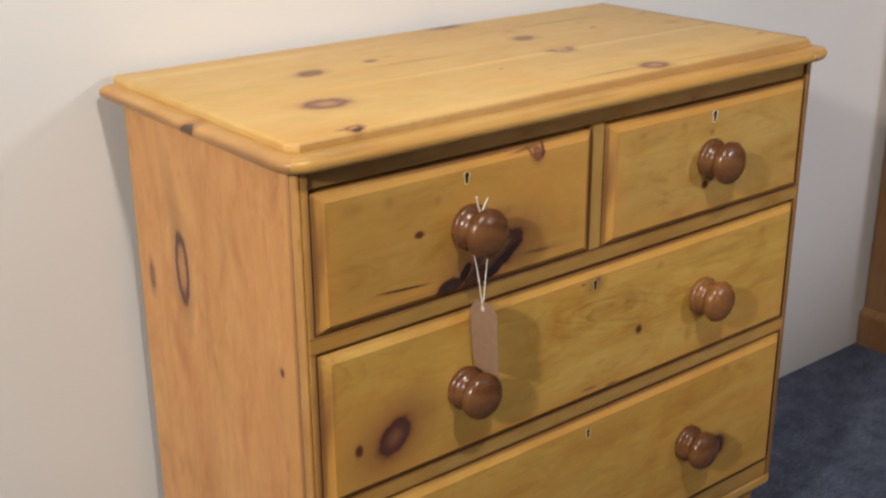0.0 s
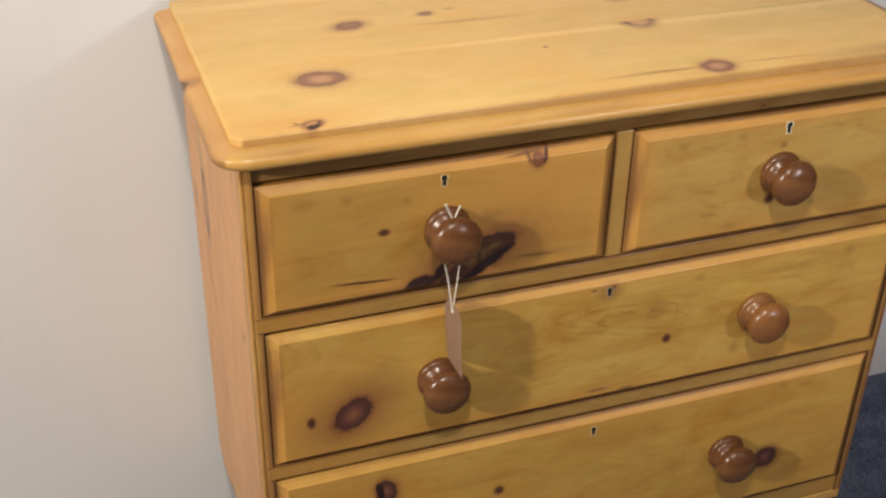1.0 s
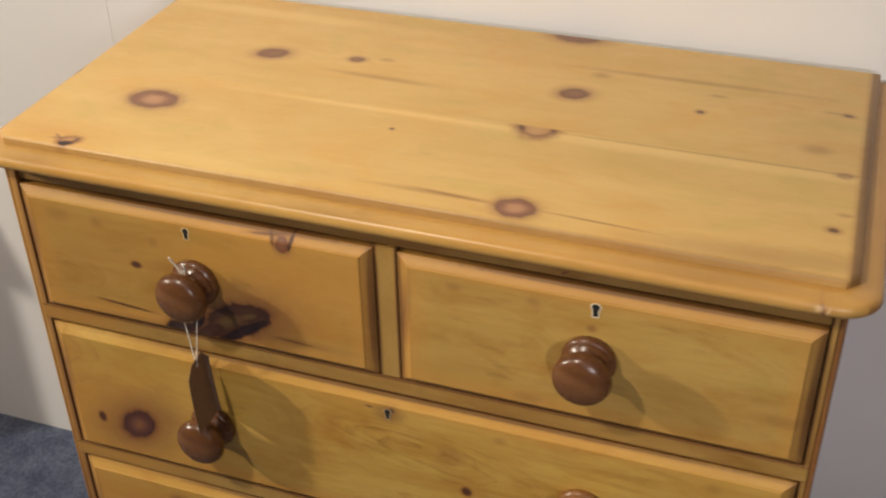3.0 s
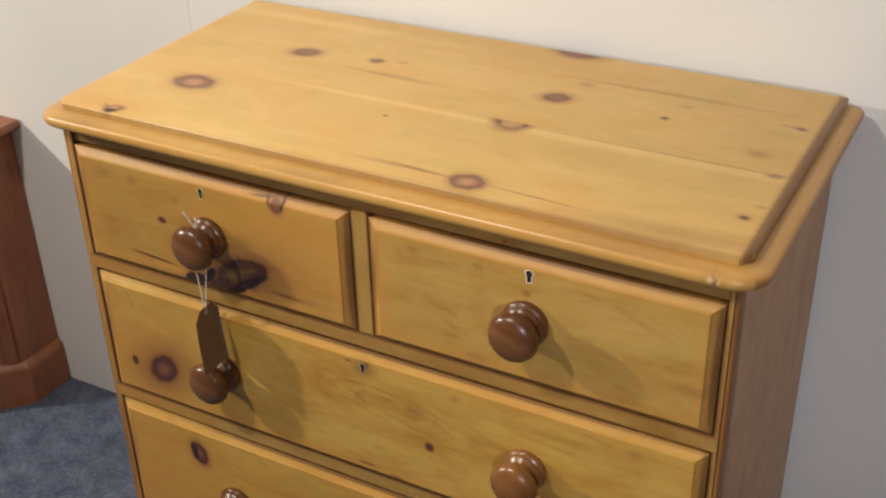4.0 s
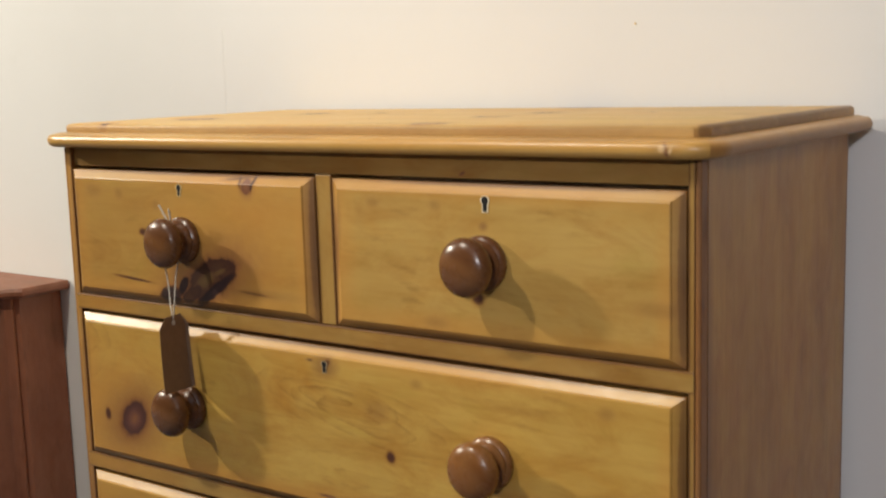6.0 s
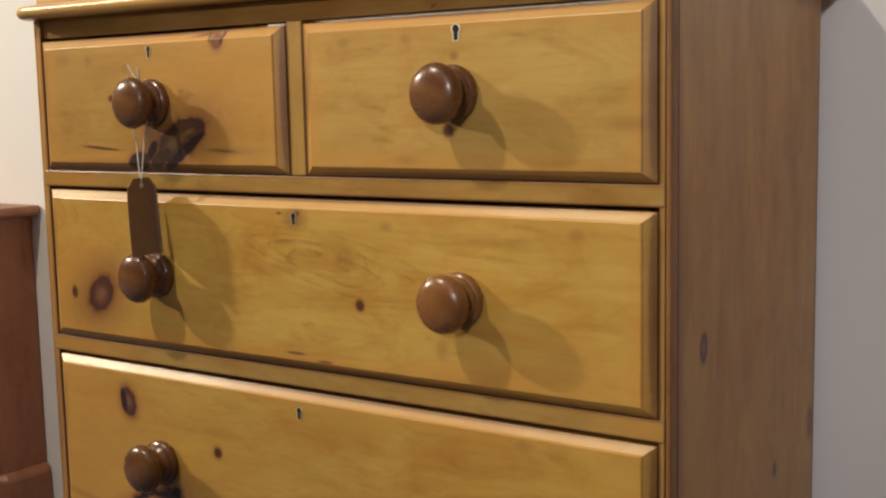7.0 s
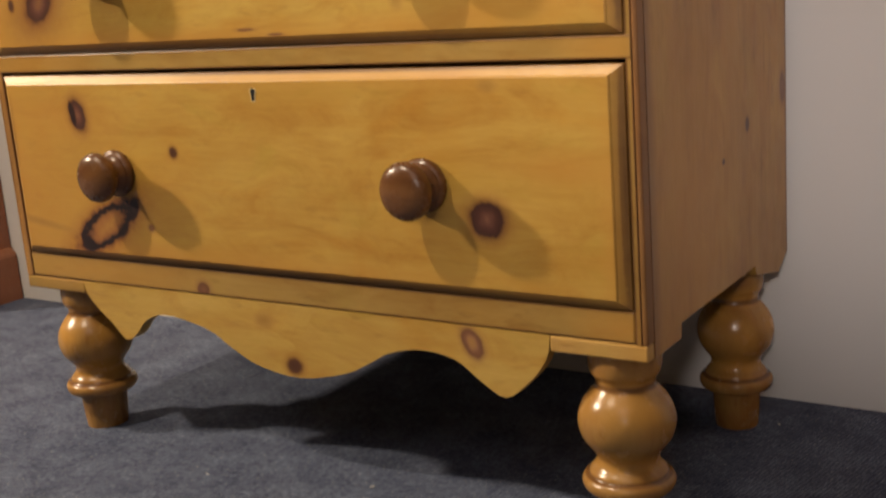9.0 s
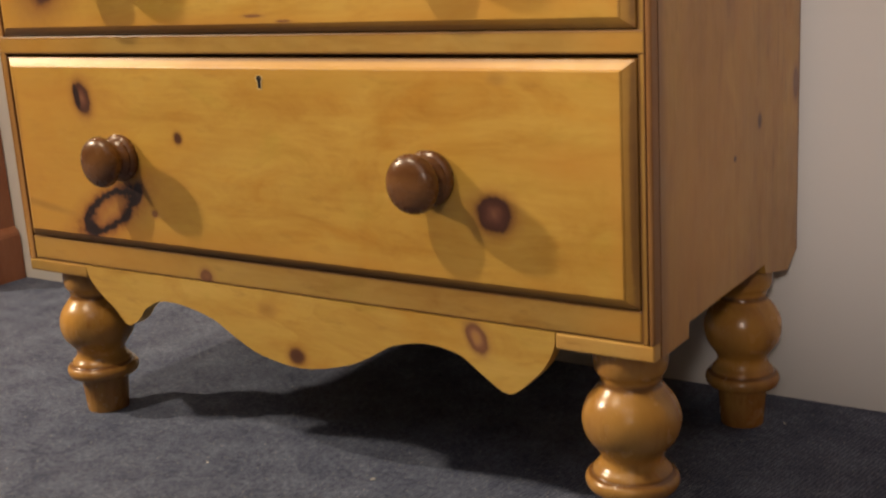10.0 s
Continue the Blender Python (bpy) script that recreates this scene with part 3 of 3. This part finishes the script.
def plate(outline, y0, y1):
    """An upright board with that outline in x and z."""
    return loft([[(x, y0, z) for x, z in outline], [(x, y1, z) for x, z in outline]])


def string(name, points, radius, material, parent, label=""):
    rings = []
    pts = [Vector(p) for p in points]
    for i, p in enumerate(pts):
        way = (pts[min(i + 1, len(pts) - 1)] - pts[max(i - 1, 0)]).normalized()
        u = way.orthogonal().normalized()
        v = way.cross(u)
        rings.append([p + radius * (math.cos(a) * u + math.sin(a) * v) for a in (k * math.pi / 3 for k in range(6))])
    return part(name, loft(rings), material, parent, label, True)


# ---- the room ----
WALL_Y = 0.466
SEAM_X = -0.613


def structure(name, bm, material, label):
    return tagged(new(name, mesh_of(name, bm, material)), label, kind="structure")


def joined(*parts_of):
    bm = bmesh.new()
    for piece in parts_of:
        data = bpy.data.meshes.new("piece")
        piece.to_mesh(data)
        piece.free()
        bm.from_mesh(data)
        bpy.data.meshes.remove(data)
    return bm


structure("floor", box(-5, 5, -6, WALL_Y + 0.1, -0.05, 0), floor_carpet, "dark blue-grey ribbed carpet with pale flecks")
SEAM_LOW, SEAM_HIGH = 0.82, 1.10
structure("wall_north", joined(box(-5, 5, WALL_Y, WALL_Y + 0.1, 0, SEAM_LOW), box(-5, SEAM_X - 0.0003, WALL_Y, WALL_Y + 0.1, SEAM_LOW, SEAM_HIGH),
                               box(SEAM_X + 0.0003, 5, WALL_Y, WALL_Y + 0.1, SEAM_LOW, SEAM_HIGH), box(-5, 5, WALL_Y, WALL_Y + 0.1, SEAM_HIGH, 2.6),
                               box(SEAM_X - 0.01, SEAM_X + 0.01, WALL_Y + 0.0008, WALL_Y + 0.09, SEAM_LOW + 0.001, SEAM_HIGH - 0.001)),
          paint, "off-white painted board wall with a fine upright joint")
# unseen walls and ceiling close the room; dull colours hold back bounced light
structure("wall_west", box(-5.1, -5, -6, WALL_Y + 0.1, 0, 2.6), dull_paint, "plain buff painted wall")
structure("wall_east", box(5, 5.1, -6, WALL_Y + 0.1, 0, 2.6), dull_paint, "plain buff painted wall")
structure("wall_south", box(-5.1, 5.1, -6.1, -6, 0, 2.6), dull_paint, "plain buff painted wall")
structure("ceiling", box(-5.1, 5.1, -6.1, WALL_Y + 0.1, 2.6, 2.7), ceiling_paint, "plain grey-white ceiling")


# ---- the chest of drawers ----
LEFT, RIGHT, BACK, FACE = -0.452, 0.4535, 0.440, 0.005
CASE_TOP, TOP_Z, SKIRT_Z = 0.935, 0.9643, 0.232

chest = thing("chest_of_drawers", (0, 0, -0.01575), "honey-coloured varnished antique pine chest with four drawers, standing on carpet", "chest of drawers")
chest.scale = (1, 1, 1.015)
FLOOR = 0.01575 / 1.015


def side(x0, x1, back, material):
    """A side board; its lower edge is cut away between a front and a rear tab."""
    low, cut, y0 = 0.2152, SKIRT_Z - 0.001, FACE + 0.0165
    outline = [(y0, CASE_TOP), (y0, low), (0.088, low), (0.090, cut), (0.318, cut), (0.324, low + 0.004), (back - 0.035, low - 0.012), (back, low + 0.006), (back, CASE_TOP)]
    bm = loft([[(x, y, z) for y, z in outline] for x in (x0, x1)])
    return part("side_panel", bm, material, chest, "rosy knotty pine side with upright grain")


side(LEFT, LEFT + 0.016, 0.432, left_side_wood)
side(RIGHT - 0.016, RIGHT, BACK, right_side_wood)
part("back_panel", box(LEFT + 0.0165, RIGHT - 0.0165, BACK - 0.012, BACK - 0.002, SKIRT_Z, CASE_TOP), raw_wood, chest)
part("bottom_board", box(LEFT + 0.0165, RIGHT - 0.0165, 0.04, BACK - 0.013, SKIRT_Z + 0.002, SKIRT_Z + 0.016), raw_wood, chest)
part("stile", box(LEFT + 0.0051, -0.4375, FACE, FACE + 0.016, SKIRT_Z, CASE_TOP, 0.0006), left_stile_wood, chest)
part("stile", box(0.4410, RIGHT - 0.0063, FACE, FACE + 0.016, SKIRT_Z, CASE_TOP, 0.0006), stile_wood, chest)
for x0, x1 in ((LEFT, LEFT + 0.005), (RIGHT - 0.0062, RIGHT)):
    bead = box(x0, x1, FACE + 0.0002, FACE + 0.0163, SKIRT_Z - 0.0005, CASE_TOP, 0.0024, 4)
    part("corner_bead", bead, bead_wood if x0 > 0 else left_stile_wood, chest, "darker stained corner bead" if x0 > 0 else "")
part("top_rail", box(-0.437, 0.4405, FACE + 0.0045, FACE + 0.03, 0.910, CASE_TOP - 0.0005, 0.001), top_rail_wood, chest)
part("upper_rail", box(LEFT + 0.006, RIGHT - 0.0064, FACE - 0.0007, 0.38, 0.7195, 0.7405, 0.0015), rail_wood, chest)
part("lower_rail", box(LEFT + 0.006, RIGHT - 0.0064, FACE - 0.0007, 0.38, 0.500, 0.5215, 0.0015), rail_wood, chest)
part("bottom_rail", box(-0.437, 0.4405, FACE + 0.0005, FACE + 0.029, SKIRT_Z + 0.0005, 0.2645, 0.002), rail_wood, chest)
part("drawer_divider", box(-0.0085, 0.0150, FACE + 0.001, 0.38, 0.741, 0.9095, 0.0012), stile_wood, chest)


def edge_path(o, z, radius=0.014):
    """Round the top from its back left over the front to its back right, o metres in front of the case and a little more beside it."""
    w = o + 0.005 * min(1.0, max(0.0, o / 0.02))
    pts = [(LEFT - w, 0.447, z)]
    for cx, start in ((LEFT + radius, 180), (RIGHT - radius, 270)):
        for k in range(9):
            a = radians(start + 90 * k / 8)
            pts.append((cx + (radius + w) * math.cos(a), FACE - 0.003 + radius + (radius + o) * math.sin(a), z))
    return [*pts, (RIGHT + w, 0.447, z)]


# thumb moulding: from its underside round the nose to the foot of the step under the board
nose = [(0.0, 0.9352), (0.0105, 0.9352)]
nose += [(0.0125 + 0.0085 * math.sin(radians(a)), 0.9437 - 0.0085 * math.cos(radians(a))) for a in range(0, 151, 15)]
nose += [(0.0125, 0.9520), (0.006, 0.9533), (0.001, 0.9535), (-0.012, 0.9535), (-0.012, 0.9352)]
rows = [edge_path(o, z) for o, z in nose]
rings_of = [[row[i] for row in rows] for i in range(len(rows[0]))]
part("top_moulding", loft(rings_of[:6], True, True), moulding_left_wood, chest, "rounded pine moulding with a dark knot", True)
part("top_moulding", loft(rings_of[5:-5], True, True), moulding_wood, chest, "", True)
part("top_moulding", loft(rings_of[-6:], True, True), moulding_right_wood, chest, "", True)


def top_board(y0, y1, material, front):
    """A board of the top; the front one has small canted corners, and its upper edge is worn."""
    rings = []
    for o, z in ((0.0, 0.9537), (0.0, 0.9600), (-0.0006, 0.9618), (-0.0020, 0.9633), (-0.0042, TOP_Z)):
        x0, x1, y, cant = LEFT - 0.004 - o, RIGHT + 0.004 + o, FACE + 0.0015 - o, 0.012
        if front:
            ring = [(x0, y1, z), (x0, y + cant, z), (x0 + cant, y, z), (x1 - cant, y, z), (x1, y + cant, z), (x1, y1, z)]
        else:
            ring = [(x0, y0, z), (x1, y0, z), (x1, y1 + o, z), (x0, y1 + o, z)]
        rings.append(ring)
    return part("top_board", loft(rings), material, chest, "wide knotty pine board with a waxed sheen", True)


top_board(0.0, 0.19885, top_front_wood, True)
top_board(0.1990, 0.448, top_back_wood, False)

KEY = [(0.0042 * math.cos(radians(a)), 0.0042 * math.sin(radians(a))) for a in range(-50, 231, 20)]
KEY = [(x, z + 0.0040) for x, z in KEY] + [(-0.0027, -0.0070), (0.0027, -0.0070)]
KNOB_ROWS = smooth_rows([(0.0, 0.0295), (0.005, 0.0305), (0.009, 0.0290), (0.0115, 0.0262), (0.0135, 0.0268), (0.017, 0.0245), (0.020, 0.0222), (0.0235, 0.0212),
                         (0.027, 0.0240), (0.031, 0.0285), (0.037, 0.0318), (0.043, 0.0315), (0.049, 0.0280), (0.0535, 0.0205), (0.056, 0.010), (0.0565, 0.001)], 3)
knob_mesh = mesh_of("knob", turned([(h * 0.85, r * 0.94) for h, r in KNOB_ROWS], 40, "-y"), knob_wood, True)


def drawer(x0, x1, z0, z1, material, label, knobs, key, key_size=0.9, rim_metal=None):
    """A drawer with a bevelled front, its knobs and its keyhole."""
    gx, gt, gb = 0.0014, 0.0042, 0.0012
    x0, x1, z0, z1 = x0 + gx, x1 - gx - 0.0006, z0 + gb, z1 - gt

    def ring(i, k, y):
        return [(x0 + i, y, z0 + k), (x1 - i, y, z0 + k), (x1 - i, y, z1 - k), (x0 + i, y, z1 - k)]

    rings = [ring(0.006, 0.004, 0.38), ring(0.006, 0.004, 0.022), ring(0.0, 0.0, 0.0215), ring(0.0, 0.0, 0.0066), ring(0.0006, 0.0004, 0.0058),
             ring(0.0118, 0.0088, -0.0004), ring(0.0124, 0.0094, -0.0016), ring(0.0138, 0.0106, -0.0022)]
    front = part("drawer", loft(rings), material, chest, label)
    for i, (x, z) in enumerate(knobs):
        ob = new("knob", knob_mesh)
        ob.parent = front
        ob.matrix_basis = pose(x, -0.0022, z, 0, 37 * (i + len(knobs)) + 200 * z, 0)
        tagged(ob, "turned red-brown wooden knob")
        if x > 0 and 0.5 < z < 0.7:
            ob.material_slots[0].link = "OBJECT"
            ob.material_slots[0].material = pale_knob_wood
            tagged(ob, "turned wooden knob of a paler brown")
    kx, kz = key
    outer = [(kx + x * 1.36 * key_size, kz + (z * 1.11 - 0.0002) * key_size) for x, z in KEY]
    inner = [(kx + x * key_size, kz + z * key_size) for x, z in KEY]
    rim = loft([[(x, y, z) for x, z in pts] for pts, y in ((outer, -0.0018), (outer, -0.0028), (inner, -0.0028), (inner, -0.0018))], True, False)
    part("escutcheon", rim, rim_metal or brass, front, "thin pale keyhole rim" if rim_metal == ivory else "thin brass keyhole rim")
    # no hole is cut: a black plate paints its dark inside
    part("keyhole", plate(inner, -0.0024, -0.0018), black, front)
    return front


drawer(-0.4375, -0.0085, 0.7405, 0.910, drawer_woods[0], "short knotty pine drawer with a dark bark scar", [(-0.220, 0.825)], (-0.224, 0.885))
drawer(0.0150, 0.4410, 0.7405, 0.910, drawer_woods[1], "short clear pine drawer", [(0.222, 0.827)], (0.225, 0.886), 1.0, ivory)
drawer(-0.4375, 0.4410, 0.5215, 0.7195, drawer_woods[2], "long pine drawer with a round knot", [(-0.227, 0.616), (0.2245, 0.620)], (0.0, 0.693), 0.85, old_brass)
drawer(-0.4375, 0.4410, 0.2645, 0.500, drawer_woods[3], "deep long pine drawer with a looped bark scar", [(-0.2355, 0.378), (0.2165, 0.379)], (-0.002, 0.471), 0.9)

# shaped apron between the front blocks
wave = smooth_rows([(-0.340, 0.2318), (-0.335, 0.215), (-0.318, 0.197), (-0.295, 0.180), (-0.273, 0.1605), (-0.252, 0.169), (-0.233, 0.188), (-0.204, 0.1990), (-0.165, 0.1975),
                    (-0.120, 0.187), (-0.088, 0.170), (-0.046, 0.152), (0.016, 0.145), (0.081, 0.158), (0.115, 0.173), (0.147, 0.190), (0.190, 0.1988),
                    (0.233, 0.193), (0.262, 0.174), (0.2925, 0.1590), (0.322, 0.180), (0.338, 0.199), (0.346, 0.216), (0.3475, 0.2318)], 4)
part("apron", plate(wave, FACE + 0.0005, FACE + 0.0185), apron_wood, chest, "scalloped pine apron board")

FOOT_ROWS = smooth_rows([(0.0, 0.0290), (0.002, 0.0305), (0.025, 0.0325), (0.049, 0.0345), (0.0505, 0.0370), (0.053, 0.0475), (0.058, 0.0515), (0.064, 0.0520), (0.069, 0.0485),
                         (0.0705, 0.0450), (0.075, 0.0425), (0.082, 0.0365), (0.090, 0.0350), (0.098, 0.0400), (0.110, 0.0495), (0.124, 0.0540), (0.138, 0.0535),
                         (0.152, 0.0475), (0.163, 0.0385), (0.170, 0.0335), (0.175, 0.0335), (0.179, 0.0350), (0.183, 0.0385), (0.190, 0.0405), (0.197, 0.0410), (0.204, 0.0405), (0.2095, 0.0398)], 3)
FOOT_ROWS = [(h * (0.2148 - FLOOR) / 0.2095, r * 0.92) for h, r in FOOT_ROWS]
foot_mesh = mesh_of("foot", turned(FOOT_ROWS, 48), foot_wood, True)
for x, y, turn in ((-0.386, 0.050, 20), (0.408, 0.049, 75), (-0.386, 0.366, 140), (0.411, 0.367, 250)):
    ob = tagged(new("foot", foot_mesh), "glossy turned pine bun foot with a ring")
    ob.parent = chest
    ob.matrix_basis = pose(x, y, FLOOR, 0, 0, turn)
    if y > 0.1:
        ob.scale = (0.93, 0.93, 1)
for x0, x1, y0, y1 in ((LEFT + 0.0005, -0.3385, FACE, 0.089), (0.348, RIGHT - 0.0005, FACE, 0.089), (LEFT + 0.0165, -0.33, 0.326, BACK - 0.02), (0.336, RIGHT - 0.0165, 0.326, BACK - 0.02)):
    if y0 < 0.1:
        bm = joined(box(x0, x1, y0, y0 + 0.016, 0.2152, SKIRT_Z - 0.0005, 0.002), box(max(x0, LEFT + 0.0165), min(x1, RIGHT - 0.0165), y0 + 0.0162, y1, 0.2150, SKIRT_Z - 0.0005, 0.002))
    else:
        bm = box(x0, x1, y0, y1, 0.2150, SKIRT_Z - 0.0005, 0.002)
    part("corner_block", bm, block_wood if x0 > 0 else rail_wood, chest, "pale pine block over the foot" if x0 > 0 else "amber pine block over the foot")

# ---- the tag on its string ----
tag = thing("price_tag", (-0.220, -0.024, 0.7226), "buff card tag on white string looped over a drawer knob", "tag")
card = bmesh.new()
TW, TL = 0.049, 0.094
rows_down = 10
grid = []
for k in range(rows_down + 1):
    v = -0.004 - (TL - 0.013) * k / rows_down
    grid.append((TW / 2, v))


def bent(u, v, side):
    """The card hangs edge on to the front and curls a little."""
    twist = radians(-6 + 45 * (-v))
    curl = 0.010 * (-v / TL) ** 2
    lip = max(0.0, u - 0.0205)
    u -= 0.6 * lip
    curl += 2.0 * lip
    return (u * math.sin(twist) + curl * 0.6 + side * math.cos(twist), u * math.cos(twist) - side * math.sin(twist) - 0.004, v)


cols = 12
levels = [(0.009, TW / 2 - 0.011), (-0.004, TW / 2)] + [(v, TW / 2) for _, v in grid[1:]]
sheet = []
for side in (0.0002, -0.0002):
    sheet.append([[card.verts.new(bent(w * (2 * i / cols - 1), v, side)) for i in range(cols + 1)] for v, w in levels])
for s in sheet:
    for r0, r1 in zip(s, s[1:]):
        for i in range(cols):
            card.faces.new((r0[i], r0[i + 1], r1[i + 1], r1[i]))
a, b = sheet
loop_a = a[0] + [r[-1] for r in a[1:]] + a[-1][-2::-1] + [r[0] for r in a[-2:0:-1]]
loop_b = b[0] + [r[-1] for r in b[1:]] + b[-1][-2::-1] + [r[0] for r in b[-2:0:-1]]
for i in range(len(loop_a)):
    j = (i + 1) % len(loop_a)
    card.faces.new((loop_a[i], loop_a[j], loop_b[j], loop_b[i]))
part("card", card, manila, tag, "buff brown card with clipped corners", True)
eye = [(r * math.cos(k * math.pi / 8), r * math.sin(k * math.pi / 8)) for r in (0.0030,) for k in range(16)]
hole = [(0.5 * y, 0.5 * z) for y, z in eye]
part("eyelet", loft([[(x, y - 0.004, z) for y, z in pts] for pts, x in ((eye, 0.0008), (hole, 0.0010), (hole, -0.0010), (eye, -0.0008), (eye, 0.0008))], True, False), cotton, tag, "pale paper eyelet")
strand = [(0.0, -0.004, 0.0), (0.004, -0.003, 0.03), (0.009, -0.0015, 0.065), (0.0165, 0.0, 0.090), (0.0195, 0.0005, 0.101), (0.0145, 0.001, 0.113), (0.004, 0.001, 0.119),
          (-0.008, 0.0, 0.1175), (-0.0175, -0.001, 0.108), (-0.0195, 0.0, 0.097), (-0.0145, -0.001, 0.082), (-0.007, -0.002, 0.05), (-0.003, -0.0035, 0.02), (0.0, -0.004, -0.001)]
string("string", smooth_rows(strand, 3), 0.0008, cotton, tag, "white cotton string")
string("string_end", smooth_rows([(0.000, 0.0, 0.1185), (-0.003, -0.0005, 0.126), (-0.007, -0.002, 0.134), (-0.0115, -0.005, 0.145)], 3), 0.0012, cotton, tag)
string("string_end", smooth_rows([(0.001, 0.0, 0.1185), (0.002, -0.0005, 0.125), (0.004, -0.002, 0.132), (0.0055, -0.005, 0.140)], 3), 0.0012, cotton, tag)


# ---- the neighbouring furniture ----
def canted_cabinet():
    """A low red-brown cabinet with slanted corners, a recessed panel on the slant and a plinth."""
    base = thing("low_cabinet", (-1.5, 0.3, 0), "low red-brown wooden cabinet with slanted corner and plinth, against the wall", "cabinet")
    ox, oy = -1.5, 0.3

    def plan(right, o, z, cant_at, cant):
        left = right - 0.80
        return [(right + o - ox, WALL_Y - 0.003 - oy, z), (right + o - ox, cant_at - 0.41 * o - oy, z), (right - cant + 0.41 * o - ox, cant_at - cant - o - oy, z),
                (left + cant - 0.41 * o - ox, cant_at - cant - o - oy, z), (left - o - ox, cant_at - 0.41 * o - oy, z), (left - o - ox, WALL_Y - 0.003 - oy, z)]

    R, C, CANT = -1.108, 0.368, 0.13
    part("body", loft([plan(R, 0, z, C, CANT) for z in (0.1, 0.608)]), mahogany, base)
    part("plinth", loft([plan(R, o, z, C, CANT) for o, z in ((0.013, 0.0), (0.013, 0.088), (0.011, 0.094), (0.004, 0.103), (0.0005, 0.1045))]), mahogany, base)
    part("top", loft([plan(R, o, z, C, CANT) for o, z in ((0.016, 0.6085), (0.025, 0.611), (0.030, 0.616), (0.030, 0.623), (0.027, 0.629))]), mahogany, base)
    # raised strips that frame a panel on the slanted face
    for along in (0.012, 0.150):
        dx, dy = -math.sqrt(0.5), -math.sqrt(0.5)
        nx, ny = math.sqrt(0.5), -math.sqrt(0.5)
        ring = []
        for z in (0.108, 0.607):
            ring.append([(R + dx * (along + s) + nx * d - ox, C + dy * (along + s) + ny * d - oy, z) for s, d in ((0, -0.002), (0.022, -0.002), (0.022, 0.006), (0.017, 0.008), (0.004, 0.008), (0, 0.006))])
        part("strip", loft(ring), mahogany, base)
    return base


canted_cabinet()


def tall_cabinet():
    """A brown wooden cabinet on a plinth with a moulded upper edge."""
    base = thing("tall_cabinet", (1.8, 0.3, 0), "tall mid-brown wooden cabinet on a moulded plinth, against the wall", "cabinet")
    x0, x1, y0 = 1.462 - 1.8, 2.2 - 1.8, 0.09 - 0.3
    back = WALL_Y - 0.003 - 0.3
    part("body", box(x0, x1, y0, back, 0.09, 1.55, 0.003), oak, base)
    rows_up = [(0.016, 0.0), (0.016, 0.080), (0.013, 0.088), (0.006, 0.094), (0.001, 0.097)]
    part("plinth", loft([[(x0 - o, back + 0.0005, z), (x0 - o, y0 - o, z), (x1 + o, y0 - o, z), (x1 + o, back + 0.0005, z)] for o, z in rows_up]), oak, base)
    return base


tall_cabinet()

# a nail left in the wall over the chest
nail = thing("nail", (0.1625, WALL_Y, 1.073), "tiny dull nail head in the off-white wall", "nail")
part("nail_head", turned([(-0.004, 0.0010), (0.0006, 0.0011), (0.0008, 0.0017), (0.0014, 0.0015), (0.0017, 0.0008)], 14, "-y"), brass, nail)

# scraps of lint and a dry flake on the carpet
for x, y, size, turn in ((0.092, 0.023, 0.0045, 30), (-0.047, -0.124, 0.004, 80), (0.118, -0.057, 0.0035, 140), (0.35, -0.010, 0.005, 35), (0.533, 0.078, 0.0045, 60),
                         (0.461, 0.378, 0.004, 100), (0.039, -0.157, 0.004, 20), (0.22, -0.09, 0.003, 75), (-0.12, -0.03, 0.003, 160), (0.62, 0.20, 0.003, 15)):
    size *= 0.6
    scrap = box(-size, size, -size * 0.45, size * 0.45, 0, 0.0014, 0.0005, 1)
    for v in scrap.verts:
        v.co.y += 0.35 * size * math.sin(v.co.x / size * 1.6)
    ob = new("lint", mesh_of("lint", scrap, lint_white))
    ob.matrix_basis = pose(x, y, 0.0004, 0, 0, turn)
    tagged(ob, "tiny pale scrap of lint on the carpet", "lint", "lint on the carpet")

ring = [(0.008 * math.cos(a) * (1 + 0.25 * math.sin(3 * a)), 0.0045 * math.sin(a) * (1 + 0.2 * math.cos(2 * a))) for a in (k * math.pi / 8 for k in range(16))]
flake = loft([[(x, y, z + 25 * x * x) for x, y in ring] for z in (0.0003, 0.0011)])
ob = new("dry_leaf_flake", mesh_of("dry_leaf_flake", flake, leaf_brown))
ob.matrix_basis = pose(0.012, -0.095, 0.0002, 0, 0, 50)
tagged(ob, "small curled orange-brown dry flake on the carpet", "flake")
